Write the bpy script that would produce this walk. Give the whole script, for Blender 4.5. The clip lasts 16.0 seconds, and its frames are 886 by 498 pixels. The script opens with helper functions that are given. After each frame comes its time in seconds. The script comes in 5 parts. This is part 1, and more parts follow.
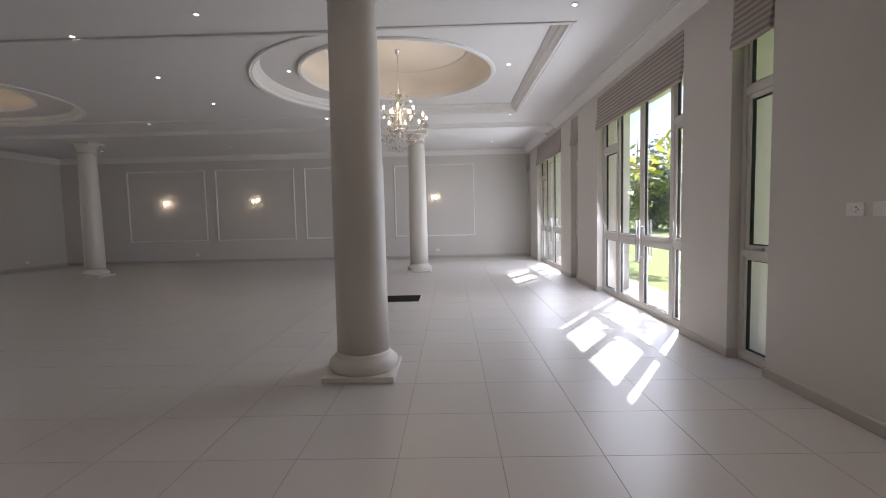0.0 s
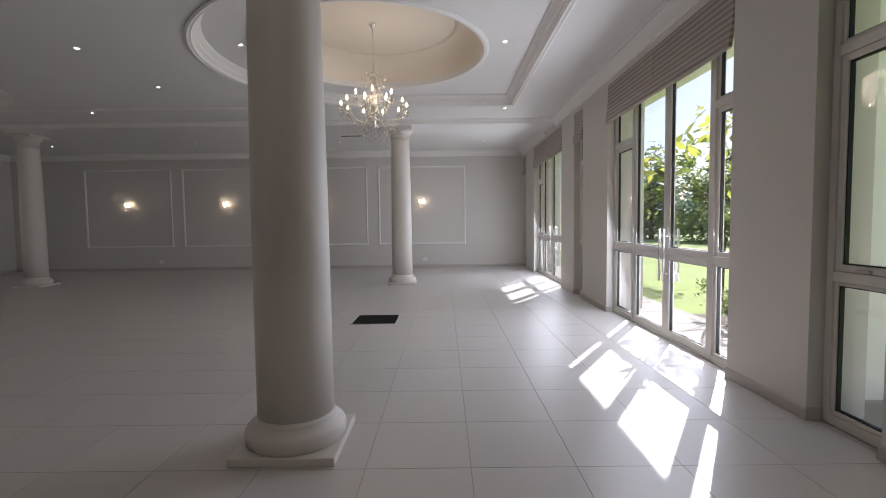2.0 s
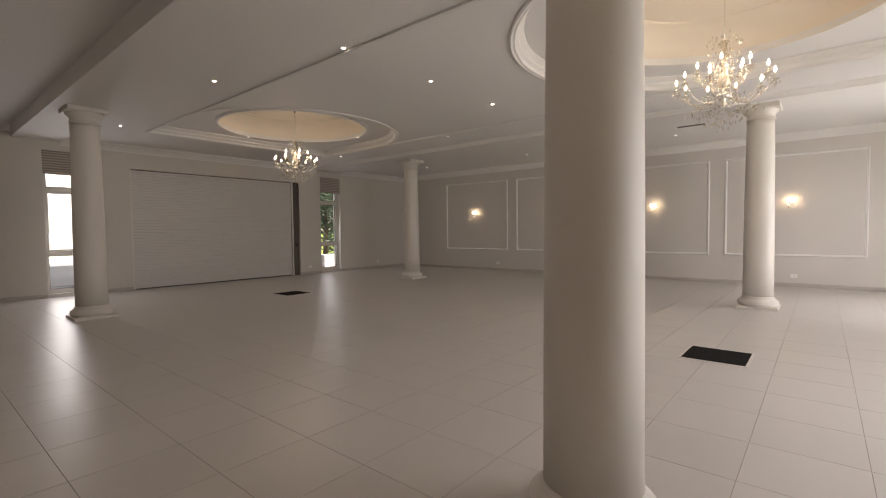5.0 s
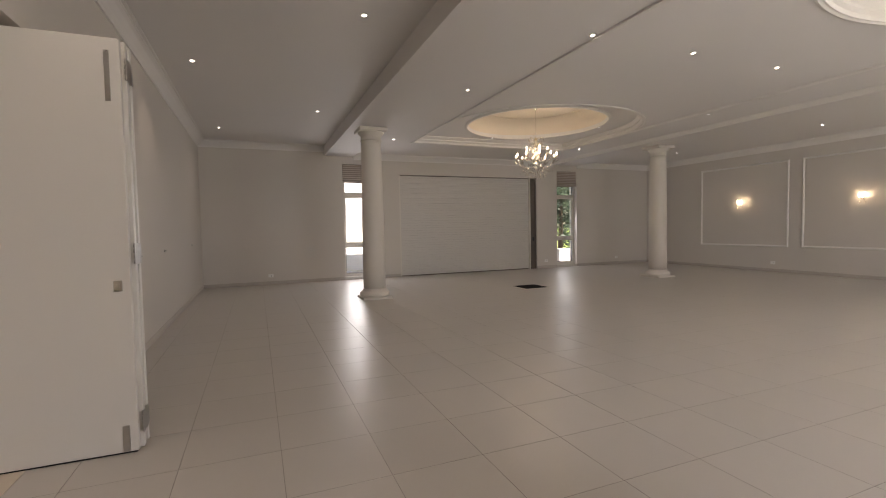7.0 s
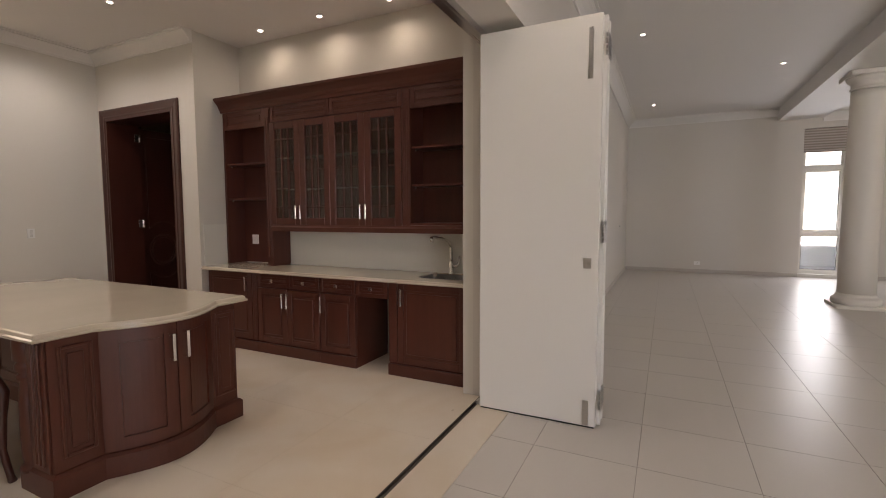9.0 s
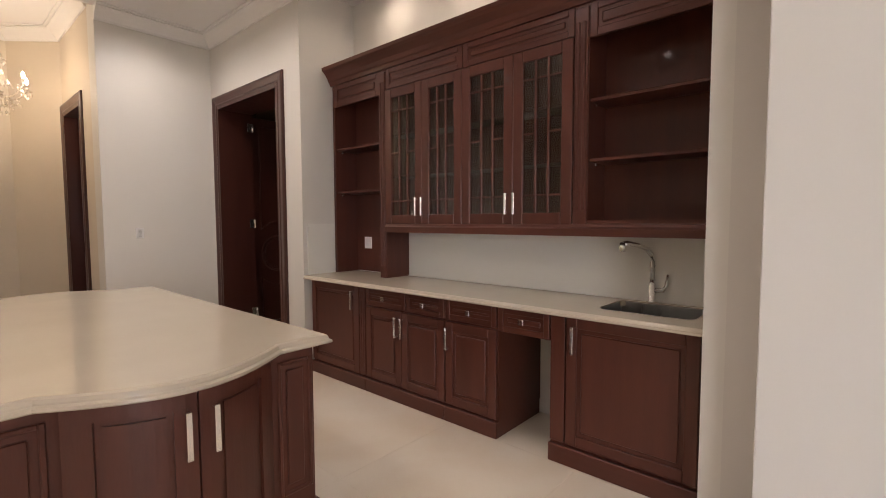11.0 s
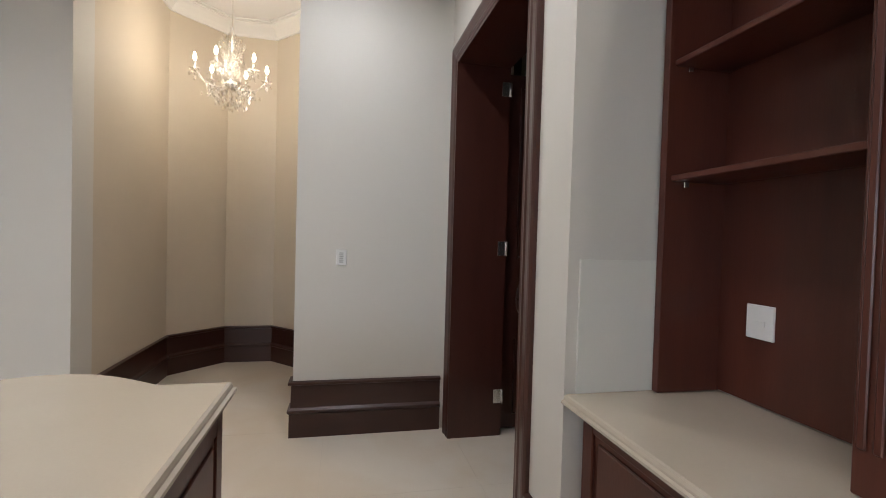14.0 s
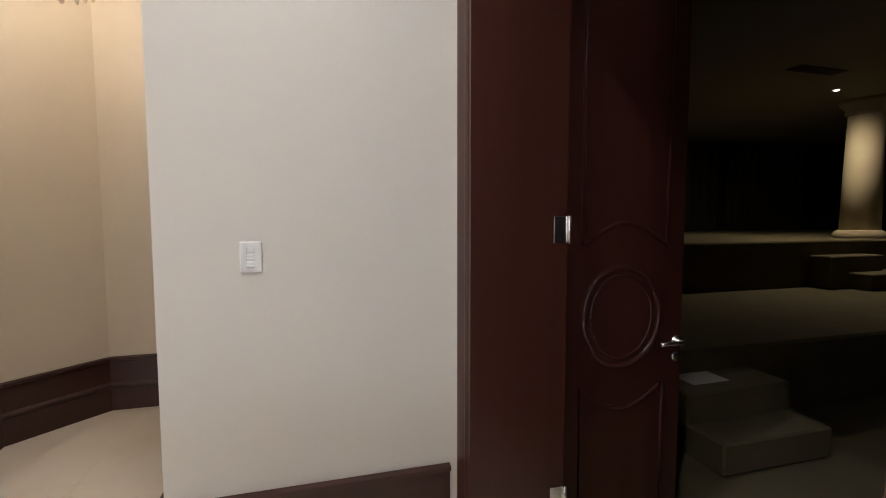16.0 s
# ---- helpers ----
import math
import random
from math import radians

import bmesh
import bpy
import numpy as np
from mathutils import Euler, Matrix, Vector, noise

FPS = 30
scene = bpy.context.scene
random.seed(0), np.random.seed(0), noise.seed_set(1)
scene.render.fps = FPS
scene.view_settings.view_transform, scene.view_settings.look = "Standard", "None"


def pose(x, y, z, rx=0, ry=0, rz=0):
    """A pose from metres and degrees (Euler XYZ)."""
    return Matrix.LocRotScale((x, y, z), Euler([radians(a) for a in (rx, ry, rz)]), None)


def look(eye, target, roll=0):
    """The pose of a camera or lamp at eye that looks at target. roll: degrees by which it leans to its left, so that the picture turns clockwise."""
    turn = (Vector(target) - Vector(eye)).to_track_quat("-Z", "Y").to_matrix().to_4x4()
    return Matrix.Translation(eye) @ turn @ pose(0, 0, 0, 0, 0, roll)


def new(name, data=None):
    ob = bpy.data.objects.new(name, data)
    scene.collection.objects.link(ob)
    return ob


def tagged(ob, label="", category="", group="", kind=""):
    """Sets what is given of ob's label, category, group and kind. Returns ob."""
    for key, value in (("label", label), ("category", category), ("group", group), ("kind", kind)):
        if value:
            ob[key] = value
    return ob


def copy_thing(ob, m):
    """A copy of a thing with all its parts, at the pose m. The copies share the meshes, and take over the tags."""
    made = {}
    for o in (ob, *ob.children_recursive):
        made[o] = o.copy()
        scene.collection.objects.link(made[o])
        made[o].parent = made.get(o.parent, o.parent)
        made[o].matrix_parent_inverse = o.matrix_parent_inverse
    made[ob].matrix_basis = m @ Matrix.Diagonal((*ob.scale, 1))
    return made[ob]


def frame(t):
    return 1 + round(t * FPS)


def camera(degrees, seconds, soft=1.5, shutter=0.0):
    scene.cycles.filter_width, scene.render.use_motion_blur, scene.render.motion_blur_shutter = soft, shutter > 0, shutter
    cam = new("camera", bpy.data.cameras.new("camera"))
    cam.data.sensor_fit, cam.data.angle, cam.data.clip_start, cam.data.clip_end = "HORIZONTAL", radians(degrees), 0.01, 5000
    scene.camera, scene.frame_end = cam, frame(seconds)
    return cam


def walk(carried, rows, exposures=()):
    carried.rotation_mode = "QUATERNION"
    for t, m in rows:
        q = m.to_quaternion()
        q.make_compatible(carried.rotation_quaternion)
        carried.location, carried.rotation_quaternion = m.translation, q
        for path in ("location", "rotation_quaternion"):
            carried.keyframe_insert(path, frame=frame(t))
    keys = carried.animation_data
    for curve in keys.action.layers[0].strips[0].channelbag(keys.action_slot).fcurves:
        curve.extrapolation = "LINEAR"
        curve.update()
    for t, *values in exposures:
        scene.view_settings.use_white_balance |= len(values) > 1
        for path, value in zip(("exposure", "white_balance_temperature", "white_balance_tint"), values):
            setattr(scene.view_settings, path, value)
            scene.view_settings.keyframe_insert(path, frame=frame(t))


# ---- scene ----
cam = camera(88.1, 16.0, soft=1.0)
PATH = [
    (0, (0.586, 0.62, 1.393), (0.547, 2.615, 1.252), -1.3),
    (0.5, (0.636, 0.951, 1.383), (0.585, 2.946, 1.247), -0.9),
    (1, (0.686, 1.263, 1.396), (0.576, 3.255, 1.252), -0.1),
    (1.5, (0.682, 1.576, 1.38), (0.638, 3.572, 1.254), -0.3),
    (2, (0.71, 1.868, 1.374), (0.704, 3.865, 1.262), -0.7),
    (2.5, (0.745, 2.128, 1.395), (0.695, 4.126, 1.311), -0.7),
    (3, (0.697, 2.324, 1.392), (0.544, 4.318, 1.331), -1.0),
    (3.5, (0.656, 2.462, 1.392), (0.285, 4.426, 1.328), -1.0),
    (4, (0.645, 2.55, 1.396), (-0.065, 4.419, 1.339), -0.4),
    (4.2, (0.646, 2.569, 1.398), (-0.201, 4.38, 1.337), -0.4),
    (6.3, (0.502, 2.578, 1.467), (-1.176, 3.662, 1.37), -0.8),
    (6.5, (0.505, 2.567, 1.463), (-1.218, 3.578, 1.366), -0.8),
    (7, (0.438, 2.487, 1.453), (-1.413, 3.237, 1.36), -1.1),
    (7.5, (0.364, 2.381, 1.443), (-1.586, 2.818, 1.356), -1.5),
    (8, (0.296, 2.266, 1.443), (-1.701, 2.273, 1.337), -1.2),
    (8.5, (0.191, 2.168, 1.435), (-1.748, 1.697, 1.296), -0.9),
    (9, (0.007, 2.1, 1.433), (-1.786, 1.226, 1.286), -0.2),
    (9.5, (-0.184, 1.918, 1.406), (-1.808, 0.763, 1.244), -0.0),
    (9.7, (-0.269, 1.812, 1.409), (-1.853, 0.603, 1.24), -0.2),
    (11.8, (-1.73, 0.63, 1.337), (-3.13, -0.795, 1.255), 0.8),
    (12, (-1.873, 0.5, 1.35), (-3.218, -0.978, 1.266), 1.1),
    (12.5, (-2.136, 0.135, 1.353), (-3.346, -1.455, 1.26), 1.2),
    (13, (-2.386, -0.261, 1.346), (-3.304, -2.036, 1.261), 0.8),
    (13.5, (-2.546, -0.691, 1.356), (-3.17, -2.59, 1.281), 1.7),
    (14, (-2.611, -1.097, 1.397), (-3.04, -3.05, 1.35), 1.6),
    (14.5, (-2.678, -1.529, 1.398), (-2.891, -3.518, 1.358), 1.7),
    (15, (-2.61, -1.962, 1.367), (-2.826, -3.949, 1.3), 1.8),
    (15.5, (-2.625, -2.343, 1.377), (-2.985, -4.307, 1.252), 1.0),
    (16, (-2.82, -2.634, 1.383), (-3.36, -4.554, 1.244), -0.1),
]
EXPOSURES = [
    (0.0, 1.28, 5950, 19), (2.0, 1.02, 5950, 19), (3.5, 0.58, 6100, 18), (4.2, 1.05, 6650, 20), (6.3, 1.97, 7000, 20), (7.5, 1.97, 6800, 19),
    (8.5, 2.35, 6600, 18), (9.5, 2.35, 6750, 20), (12.0, 3.2, 6300, 19), (13.2, 3.1, 6000, 15), (14.0, 2.85, 5650, 11), (15.0, 2.6, 5900, 13), (15.5, 2.65, 5850, 13), (16.0, 3.2, 5900, 13),
]
walk(cam, [(t, look(eye, target, roll)) for t, eye, target, roll in PATH], EXPOSURES)

# world, sun and exposure
world = bpy.data.worlds.new("sky_world")
scene.world = world
world.use_nodes = True
wn = world.node_tree.nodes
sky = wn.new("ShaderNodeTexSky")
sky.sky_type, sky.sun_disc = "NISHITA", False
sky.dust_density, sky.ozone_density = 0.6, 1.2
SUN_TO = Vector((0.765, 1.145, 1.0)).normalized()
sky.sun_elevation, sky.sun_rotation = math.asin(SUN_TO.z), math.atan2(SUN_TO.x, SUN_TO.y)
wn["Background"].inputs[1].default_value = 0.065
world.node_tree.links.new(sky.outputs[0], wn["Background"].inputs[0])
sun = new("sun", bpy.data.lights.new("sun", "SUN"))
sun.data.energy, sun.data.angle, sun.data.color = 5.0, radians(0.5), (1.0, 0.95, 0.88)
sun.matrix_world = look((20, 40, 30), (20 - SUN_TO.x, 40 - SUN_TO.y, 30 - SUN_TO.z))


def window_lamp(x, y, z, wide, high, toward, power, colour=(0.92, 0.96, 1.0)):
    lamp = new("window_daylight", bpy.data.lights.new("window_daylight", "AREA"))
    lamp.data.shape, lamp.data.size, lamp.data.size_y = "RECTANGLE", wide, high
    lamp.data.energy, lamp.data.color = power, colour
    lamp.matrix_world = look((x, y, z), (x + toward, y, z - 0.25))
    return lamp


def spot_lamp(x, y, z, power, colour=(1.0, 0.86, 0.7), angle=110, blend=0.8):
    lamp = new("downlight_and_fill", bpy.data.lights.new("downlight_and_fill", "SPOT"))
    lamp.data.energy, lamp.data.color, lamp.data.spot_size, lamp.data.spot_blend = power, colour, radians(angle), blend
    lamp.data.shadow_soft_size = 0.05
    lamp.matrix_world = look((x, y, z), (x, y + 0.001, z - 1))
    return lamp


def bulb_lamp(x, y, z, power, colour=(1.0, 0.78, 0.5), radius=0.1):
    lamp = new("bulb_light", bpy.data.lights.new("bulb_light", "POINT"))
    lamp.data.energy, lamp.data.color, lamp.data.shadow_soft_size = power, colour, radius
    lamp.location = (x, y, z)
    return lamp


for y, wide in ((7.3, 2.8), (12.93, 2.8)):
    window_lamp(3.245, y, 1.42, wide, 2.6, -1, 44)
for y, power in ((5.20, 8), (12.55, 3)):
    window_lamp(-12.93, y, 1.6, 0.68, 2.5, 1, power)
for x, y in ((-4.63, 3.66), (-8.98, 3.68), (-0.3, 3.66), (-6.74, 1.75), (-11.1, 1.78)):
    spot_lamp(x, y, 3.74, 3.2)
# unseen downlight carried on from the row, much stronger to lift the east wall
spot_lamp(1.95, 1.75, 3.74, 24)
spot_lamp(-2.4, 1.75, 3.74, 5.5)
for x, y in ((-3.85, 6.15), (-3.85, 9.2), (-6.05, 10.8), (1.9, 10.87), (-10.2, 11.0), (-10.2, 5.6), (-6.0, 14.4), (-2.0, 14.4), (1.85, 14.45), (-10.0, 14.45)):
    spot_lamp(x, y, 3.55, 4.5 if x > 1 else 1.6)
for x in (-0.25, -8.57):
    bulb_lamp(x, 8.47, 3.2, 6, (1.0, 0.83, 0.6), radius=0.25)
for x in (-9.156, -6.096, -3.036, 0.024):
    bulb_lamp(x, 16.08, 2.03, 0.35, radius=0.05)
bulb_lamp(-1.64, -5.33, 2.85, 3.3, (1.0, 0.87, 0.68), radius=0.35)
for y in (-1.88, -1.07, -0.25):
    spot_lamp(-3.70, y, 3.40, 2.0, (1.0, 0.85, 0.66), 165, 1.0)
# the pair at x=1.4 and the one at y=-3.7 are added fill
for x, y in ((-2.6, -2.6), (-2.6, -0.6), (-0.6, -2.6), (-0.6, -0.6), (1.4, -2.6), (1.4, -0.6), (-2.6, -3.7)):
    spot_lamp(x, y, 3.40, (7.5 if x < -2 else 11) if y > -3 else 8, (1.0, 0.93, 0.84), 155, 1.0)
spot_lamp(-9.3, -7.04, 2.95, 8, (1.0, 0.8, 0.5), 165, 1.0)


# materials
def material(name, colour, rough=0.5, metal=0.0, vary=0.08, scale=3.0, grain=40.0, bump=0.02, stretch=(1, 1, 1), emit=0.0, emit_colour=None, spec=0.5, random_piece=0.0, coat=0.0):
    m = bpy.data.materials.new(name)
    m.use_nodes = True
    n, links = m.node_tree.nodes, m.node_tree.links
    b = n["Principled BSDF"]
    b.inputs["Roughness"].default_value, b.inputs["Metallic"].default_value = rough, metal
    b.inputs["Specular IOR Level"].default_value = spec
    b.inputs["Coat Weight"].default_value = coat
    tc, mp = n.new("ShaderNodeTexCoord"), n.new("ShaderNodeMapping")
    mp.inputs["Scale"].default_value = stretch
    links.new(tc.outputs["Object"], mp.inputs["Vector"])
    big, fine = n.new("ShaderNodeTexNoise"), n.new("ShaderNodeTexNoise")
    big.inputs["Scale"].default_value, big.inputs["Detail"].default_value = scale, 4
    fine.inputs["Scale"].default_value, fine.inputs["Detail"].default_value = grain, 6
    links.new(mp.outputs[0], big.inputs["Vector"]), links.new(mp.outputs[0], fine.inputs["Vector"])
    add = n.new("ShaderNodeMath")
    add.operation = "MULTIPLY_ADD"
    add.inputs[1].default_value = 0.4
    links.new(fine.outputs["Fac"], add.inputs[0]), links.new(big.outputs["Fac"], add.inputs[2])
    last = add.outputs[0]
    if random_piece:
        shift, put = n.new("ShaderNodeObjectInfo"), n.new("ShaderNodeVectorMath")
        put.operation = "MULTIPLY_ADD"
        put.inputs[1].default_value = (37.0, 53.0, 19.0)
        links.new(shift.outputs["Random"], put.inputs[0]), links.new(tc.outputs["Object"], put.inputs[2])
        links.new(put.outputs[0], mp.inputs["Vector"])
        info, mix = n.new("ShaderNodeObjectInfo"), n.new("ShaderNodeMath")
        mix.operation = "MULTIPLY_ADD"
        mix.inputs[1].default_value = random_piece
        links.new(info.outputs["Random"], mix.inputs[0]), links.new(last, mix.inputs[2])
        last = mix.outputs[0]
    ramp = n.new("ShaderNodeMapRange")
    ramp.inputs["From Min"].default_value, ramp.inputs["From Max"].default_value = 0.35, 1.05 + random_piece
    ramp.inputs["To Min"].default_value, ramp.inputs["To Max"].default_value = 1 - vary, 1 + vary
    links.new(last, ramp.inputs["Value"])
    hue = n.new("ShaderNodeHueSaturation")
    hue.inputs["Color"].default_value = (*colour, 1)
    links.new(ramp.outputs[0], hue.inputs["Value"])
    links.new(hue.outputs[0], b.inputs["Base Color"])
    rr = n.new("ShaderNodeMapRange")
    rr.inputs["To Min"].default_value, rr.inputs["To Max"].default_value = max(0.02, rough - 0.08), min(1, rough + 0.08)
    links.new(big.outputs["Fac"], rr.inputs["Value"]), links.new(rr.outputs[0], b.inputs["Roughness"])
    if bump:
        bp = n.new("ShaderNodeBump")
        bp.inputs["Strength"].default_value, bp.inputs["Distance"].default_value = min(1, bump * 10), 0.004
        links.new(fine.outputs["Fac"], bp.inputs["Height"]), links.new(bp.outputs[0], b.inputs["Normal"])
    if emit:
        b.inputs["Emission Color"].default_value = (*(emit_colour or colour), 1)
        b.inputs["Emission Strength"].default_value = emit
    return m


def glass_material(name, tint=(1, 1, 1), rough=0.0, least=0.04):
    m = bpy.data.materials.new(name)
    m.use_nodes = True
    n, links = m.node_tree.nodes, m.node_tree.links
    n.remove(n["Principled BSDF"])
    clear, gloss, mix, facing = n.new("ShaderNodeBsdfTransparent"), n.new("ShaderNodeBsdfGlossy"), n.new("ShaderNodeMixShader"), n.new("ShaderNodeLayerWeight")
    clear.inputs[0].default_value = (*tint, 1)
    gloss.inputs["Roughness"].default_value = rough
    power, rise = n.new("ShaderNodeMath"), n.new("ShaderNodeMath")
    power.operation, rise.operation = "POWER", "MULTIPLY_ADD"
    power.inputs[1].default_value, rise.inputs[1].default_value, rise.inputs[2].default_value = 5.0, 1 - least, least
    links.new(facing.outputs["Facing"], power.inputs[0]), links.new(power.outputs[0], rise.inputs[0])
    links.new(rise.outputs[0], mix.inputs[0]), links.new(clear.outputs[0], mix.inputs[1]), links.new(gloss.outputs[0], mix.inputs[2])
    links.new(mix.outputs[0], n["Material Output"].inputs[0])
    return m


def over_joints(m, warm=(0.60, 0.49, 0.36, 1)):
    """Lets a surface's clouding run on from piece to piece."""
    n, links = m.node_tree.nodes, m.node_tree.links
    where, mp = n.new("ShaderNodeNewGeometry"), next(x for x in n if x.type == "MAPPING")
    links.new(where.outputs["Position"], mp.inputs["Vector"])
    cloud, ramp, mix = n.new("ShaderNodeTexNoise"), n.new("ShaderNodeMapRange"), n.new("ShaderNodeMix")
    cloud.inputs["Scale"].default_value, cloud.inputs["Detail"].default_value, cloud.inputs["Distortion"].default_value = 1.1, 5, 0.8
    ramp.inputs["From Min"].default_value, ramp.inputs["From Max"].default_value = 0.42, 0.75
    links.new(where.outputs["Position"], cloud.inputs["Vector"]), links.new(cloud.outputs["Fac"], ramp.inputs["Value"])
    hue = next(x for x in n if x.type == "HUE_SAT")
    mix.data_type = "RGBA"
    mix.inputs["A"].default_value, mix.inputs["B"].default_value = hue.inputs["Color"].default_value, warm
    links.new(ramp.outputs[0], mix.inputs["Factor"]), links.new(mix.outputs["Result"], hue.inputs["Color"])


WALL = material("wall_paint", (0.60, 0.565, 0.52), 0.6, vary=0.025, scale=0.7, grain=180, bump=0.012)
BARWALL = material("bar_wall_paint", (0.645, 0.615, 0.56), 0.6, vary=0.03, scale=0.7, grain=180, bump=0.012)
CEIL = material("ceiling_paint", (0.72, 0.70, 0.68), 0.65, vary=0.02, scale=0.6, grain=150, bump=0.008)
PLASTER = material("moulded_plaster", (0.74, 0.72, 0.69), 0.55, vary=0.02, scale=2, grain=120, bump=0.008)
COLUMN = material("painted_column", (0.66, 0.62, 0.56), 0.5, vary=0.03, scale=1.2, grain=120, bump=0.01)
TILE = material("porcelain_floor_tile", (0.54, 0.51, 0.475), 0.35, vary=0.05, scale=1.3, grain=60, bump=0.0, random_piece=0.25)
GROUT = material("grey_grout", (0.37, 0.345, 0.315), 0.9, vary=0.15, grain=90, bump=0.03)
BARFLOOR = material("cream_stone_tile", (0.66, 0.59, 0.495), 0.3, vary=0.05, scale=0.9, grain=3.5, bump=0.0)
over_joints(BARFLOOR)
BARGROUT = material("cream_grout", (0.58, 0.51, 0.42), 0.85, vary=0.1, grain=90)
SKIRT = material("painted_skirting", (0.46, 0.42, 0.38), 0.4, vary=0.04, grain=60, bump=0.006)
WOOD = material("mahogany_wood", (0.084, 0.0245, 0.0153), 0.37, spec=0.36, vary=0.19, scale=1.6, grain=22, bump=0.01, stretch=(8, 8, 0.7), coat=0.06)
WOODH = material("mahogany_wood_level", (0.084, 0.0245, 0.0153), 0.37, spec=0.36, vary=0.19, scale=1.6, grain=22, bump=0.01, stretch=(8, 0.7, 8), coat=0.06)
DARKWOOD = material("dark_door_wood", (0.054, 0.016, 0.0108), 0.32, vary=0.22, scale=1.6, grain=20, bump=0.006, stretch=(8, 8, 0.8), coat=0.12)
DARKWOODH = material("dark_skirting_wood", (0.040, 0.0125, 0.0085), 0.34, vary=0.2, scale=1.5, grain=14, bump=0.004, stretch=(1.0, 1.0, 8), coat=0.12)
STONE = material("cream_quartz_top", (0.49, 0.425, 0.335), 0.07, vary=0.04, scale=3, grain=160, bump=0.0)
SPLASH = material("pale_splashback", (0.70, 0.68, 0.62), 0.4, vary=0.02, scale=1, grain=90, bump=0.004)
# Pale gold metal: puts the glow of the bulbs into the clear chandelier stem
GLOWGILT = material("bulb_glow_gilt", (0.90, 0.84, 0.72), 0.28, 1.0, vary=0.05, bump=0)
CHROME = material("polished_chrome", (0.90, 0.89, 0.87), 0.24, 1.0, vary=0.03, bump=0)
STEEL = material("brushed_steel", (0.55, 0.54, 0.52), 0.3, 1.0, vary=0.08, grain=80, stretch=(1, 12, 1), bump=0.004)
FRAME = material("champagne_aluminium", (0.66, 0.63, 0.575), 0.42, 0.1, vary=0.04, bump=0.004)
GASKET = material("black_gasket", (0.02, 0.02, 0.02), 0.6, vary=0.1)
GLASS = glass_material("window_glass")
CABGLASS = glass_material("cabinet_glass", (0.86, 0.88, 0.84), 0.0, 0.07)
CRYSTAL = glass_material("crystal_glass", (0.96, 0.94, 0.9), 0.03, 0.22)
LEAFPAINT = material("white_lacquered_door", (0.74, 0.725, 0.69), 0.38, vary=0.015, scale=0.8, grain=120, bump=0.004)
WHITE = material("white_plastic", (0.78, 0.77, 0.75), 0.35, vary=0.02, bump=0)
SHUTTER = material("shutter_slat_paint", (0.60, 0.58, 0.55), 0.4, vary=0.03, grain=60, bump=0.006, random_piece=0.05)
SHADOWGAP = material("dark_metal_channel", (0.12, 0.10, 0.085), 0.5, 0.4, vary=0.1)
MAT = material("black_floor_mat", (0.012, 0.011, 0.010), 0.95, spec=0.1, vary=0.25, grain=220, bump=0.06)
LAMPDISC = material("lit_lamp_lens", (1, 0.93, 0.82), 0.4, vary=0, bump=0, emit=9, emit_colour=(1.0, 0.9, 0.75))
BULB = material("lit_candle_bulb", (1, 0.9, 0.7), 0.3, vary=0, bump=0, emit=11, emit_colour=(1.0, 0.80, 0.52))
SEATCLOTH = material("cream_seat_fabric", (0.62, 0.56, 0.48), 0.85, vary=0.06, scale=6, grain=260, bump=0.04)
PIPING = material("red_piping", (0.32, 0.03, 0.025), 0.6, vary=0.1, grain=120)
CARPET = material("olive_carpet", (0.16, 0.135, 0.075), 0.95, vary=0.2, scale=4, grain=260, bump=0.08)
DARKWALL = material("dark_cinema_wall", (0.05, 0.04, 0.035), 0.85, vary=0.15, grain=90, bump=0.02)
PALECOLUMN = material("cream_cinema_column", (0.55, 0.47, 0.33), 0.6, vary=0.05, grain=90, bump=0.01)
RENDERED = material("white_rendered_wall", (0.82, 0.81, 0.78), 0.85, vary=0.04, scale=1.2, grain=90, bump=0.03)
GRASS = material("lawn_grass", (0.27, 0.36, 0.06), 0.9, vary=0.35, scale=2.5, grain=70, bump=0.09)
PAVING = material("concrete_paving", (0.36, 0.33, 0.29), 0.8, vary=0.12, scale=2, grain=60, bump=0.03, random_piece=0.2)


def leaf_material(name, colour, glow):
    """A thin leaf: part of the light passes through it."""
    m = material(name, colour, 0.5, vary=0.45, scale=1.5, grain=8, bump=0)
    n, links = m.node_tree.nodes, m.node_tree.links
    thin, mix = n.new("ShaderNodeBsdfTranslucent"), n.new("ShaderNodeMixShader")
    thin.inputs[0].default_value = (*glow, 1)
    mix.inputs[0].default_value = 0.5
    links.new(n["Principled BSDF"].outputs[0], mix.inputs[1]), links.new(thin.outputs[0], mix.inputs[2])
    links.new(mix.outputs[0], n["Material Output"].inputs[0])
    return m


LEAF = leaf_material("tree_leaf", (0.10, 0.15, 0.05), (0.26, 0.34, 0.07))
# paler and bluer than the leaf itself: distance haze mixed into the colour
LEAFHAZE = leaf_material("hazy_conifer_leaf", (0.085, 0.12, 0.09), (0.17, 0.24, 0.15))
LEAFPALE = leaf_material("young_magnolia_leaf", (0.24, 0.28, 0.06), (0.58, 0.60, 0.10))
BARK = material("tree_bark", (0.12, 0.09, 0.06), 0.9, vary=0.3, scale=6, grain=40, bump=0.08)


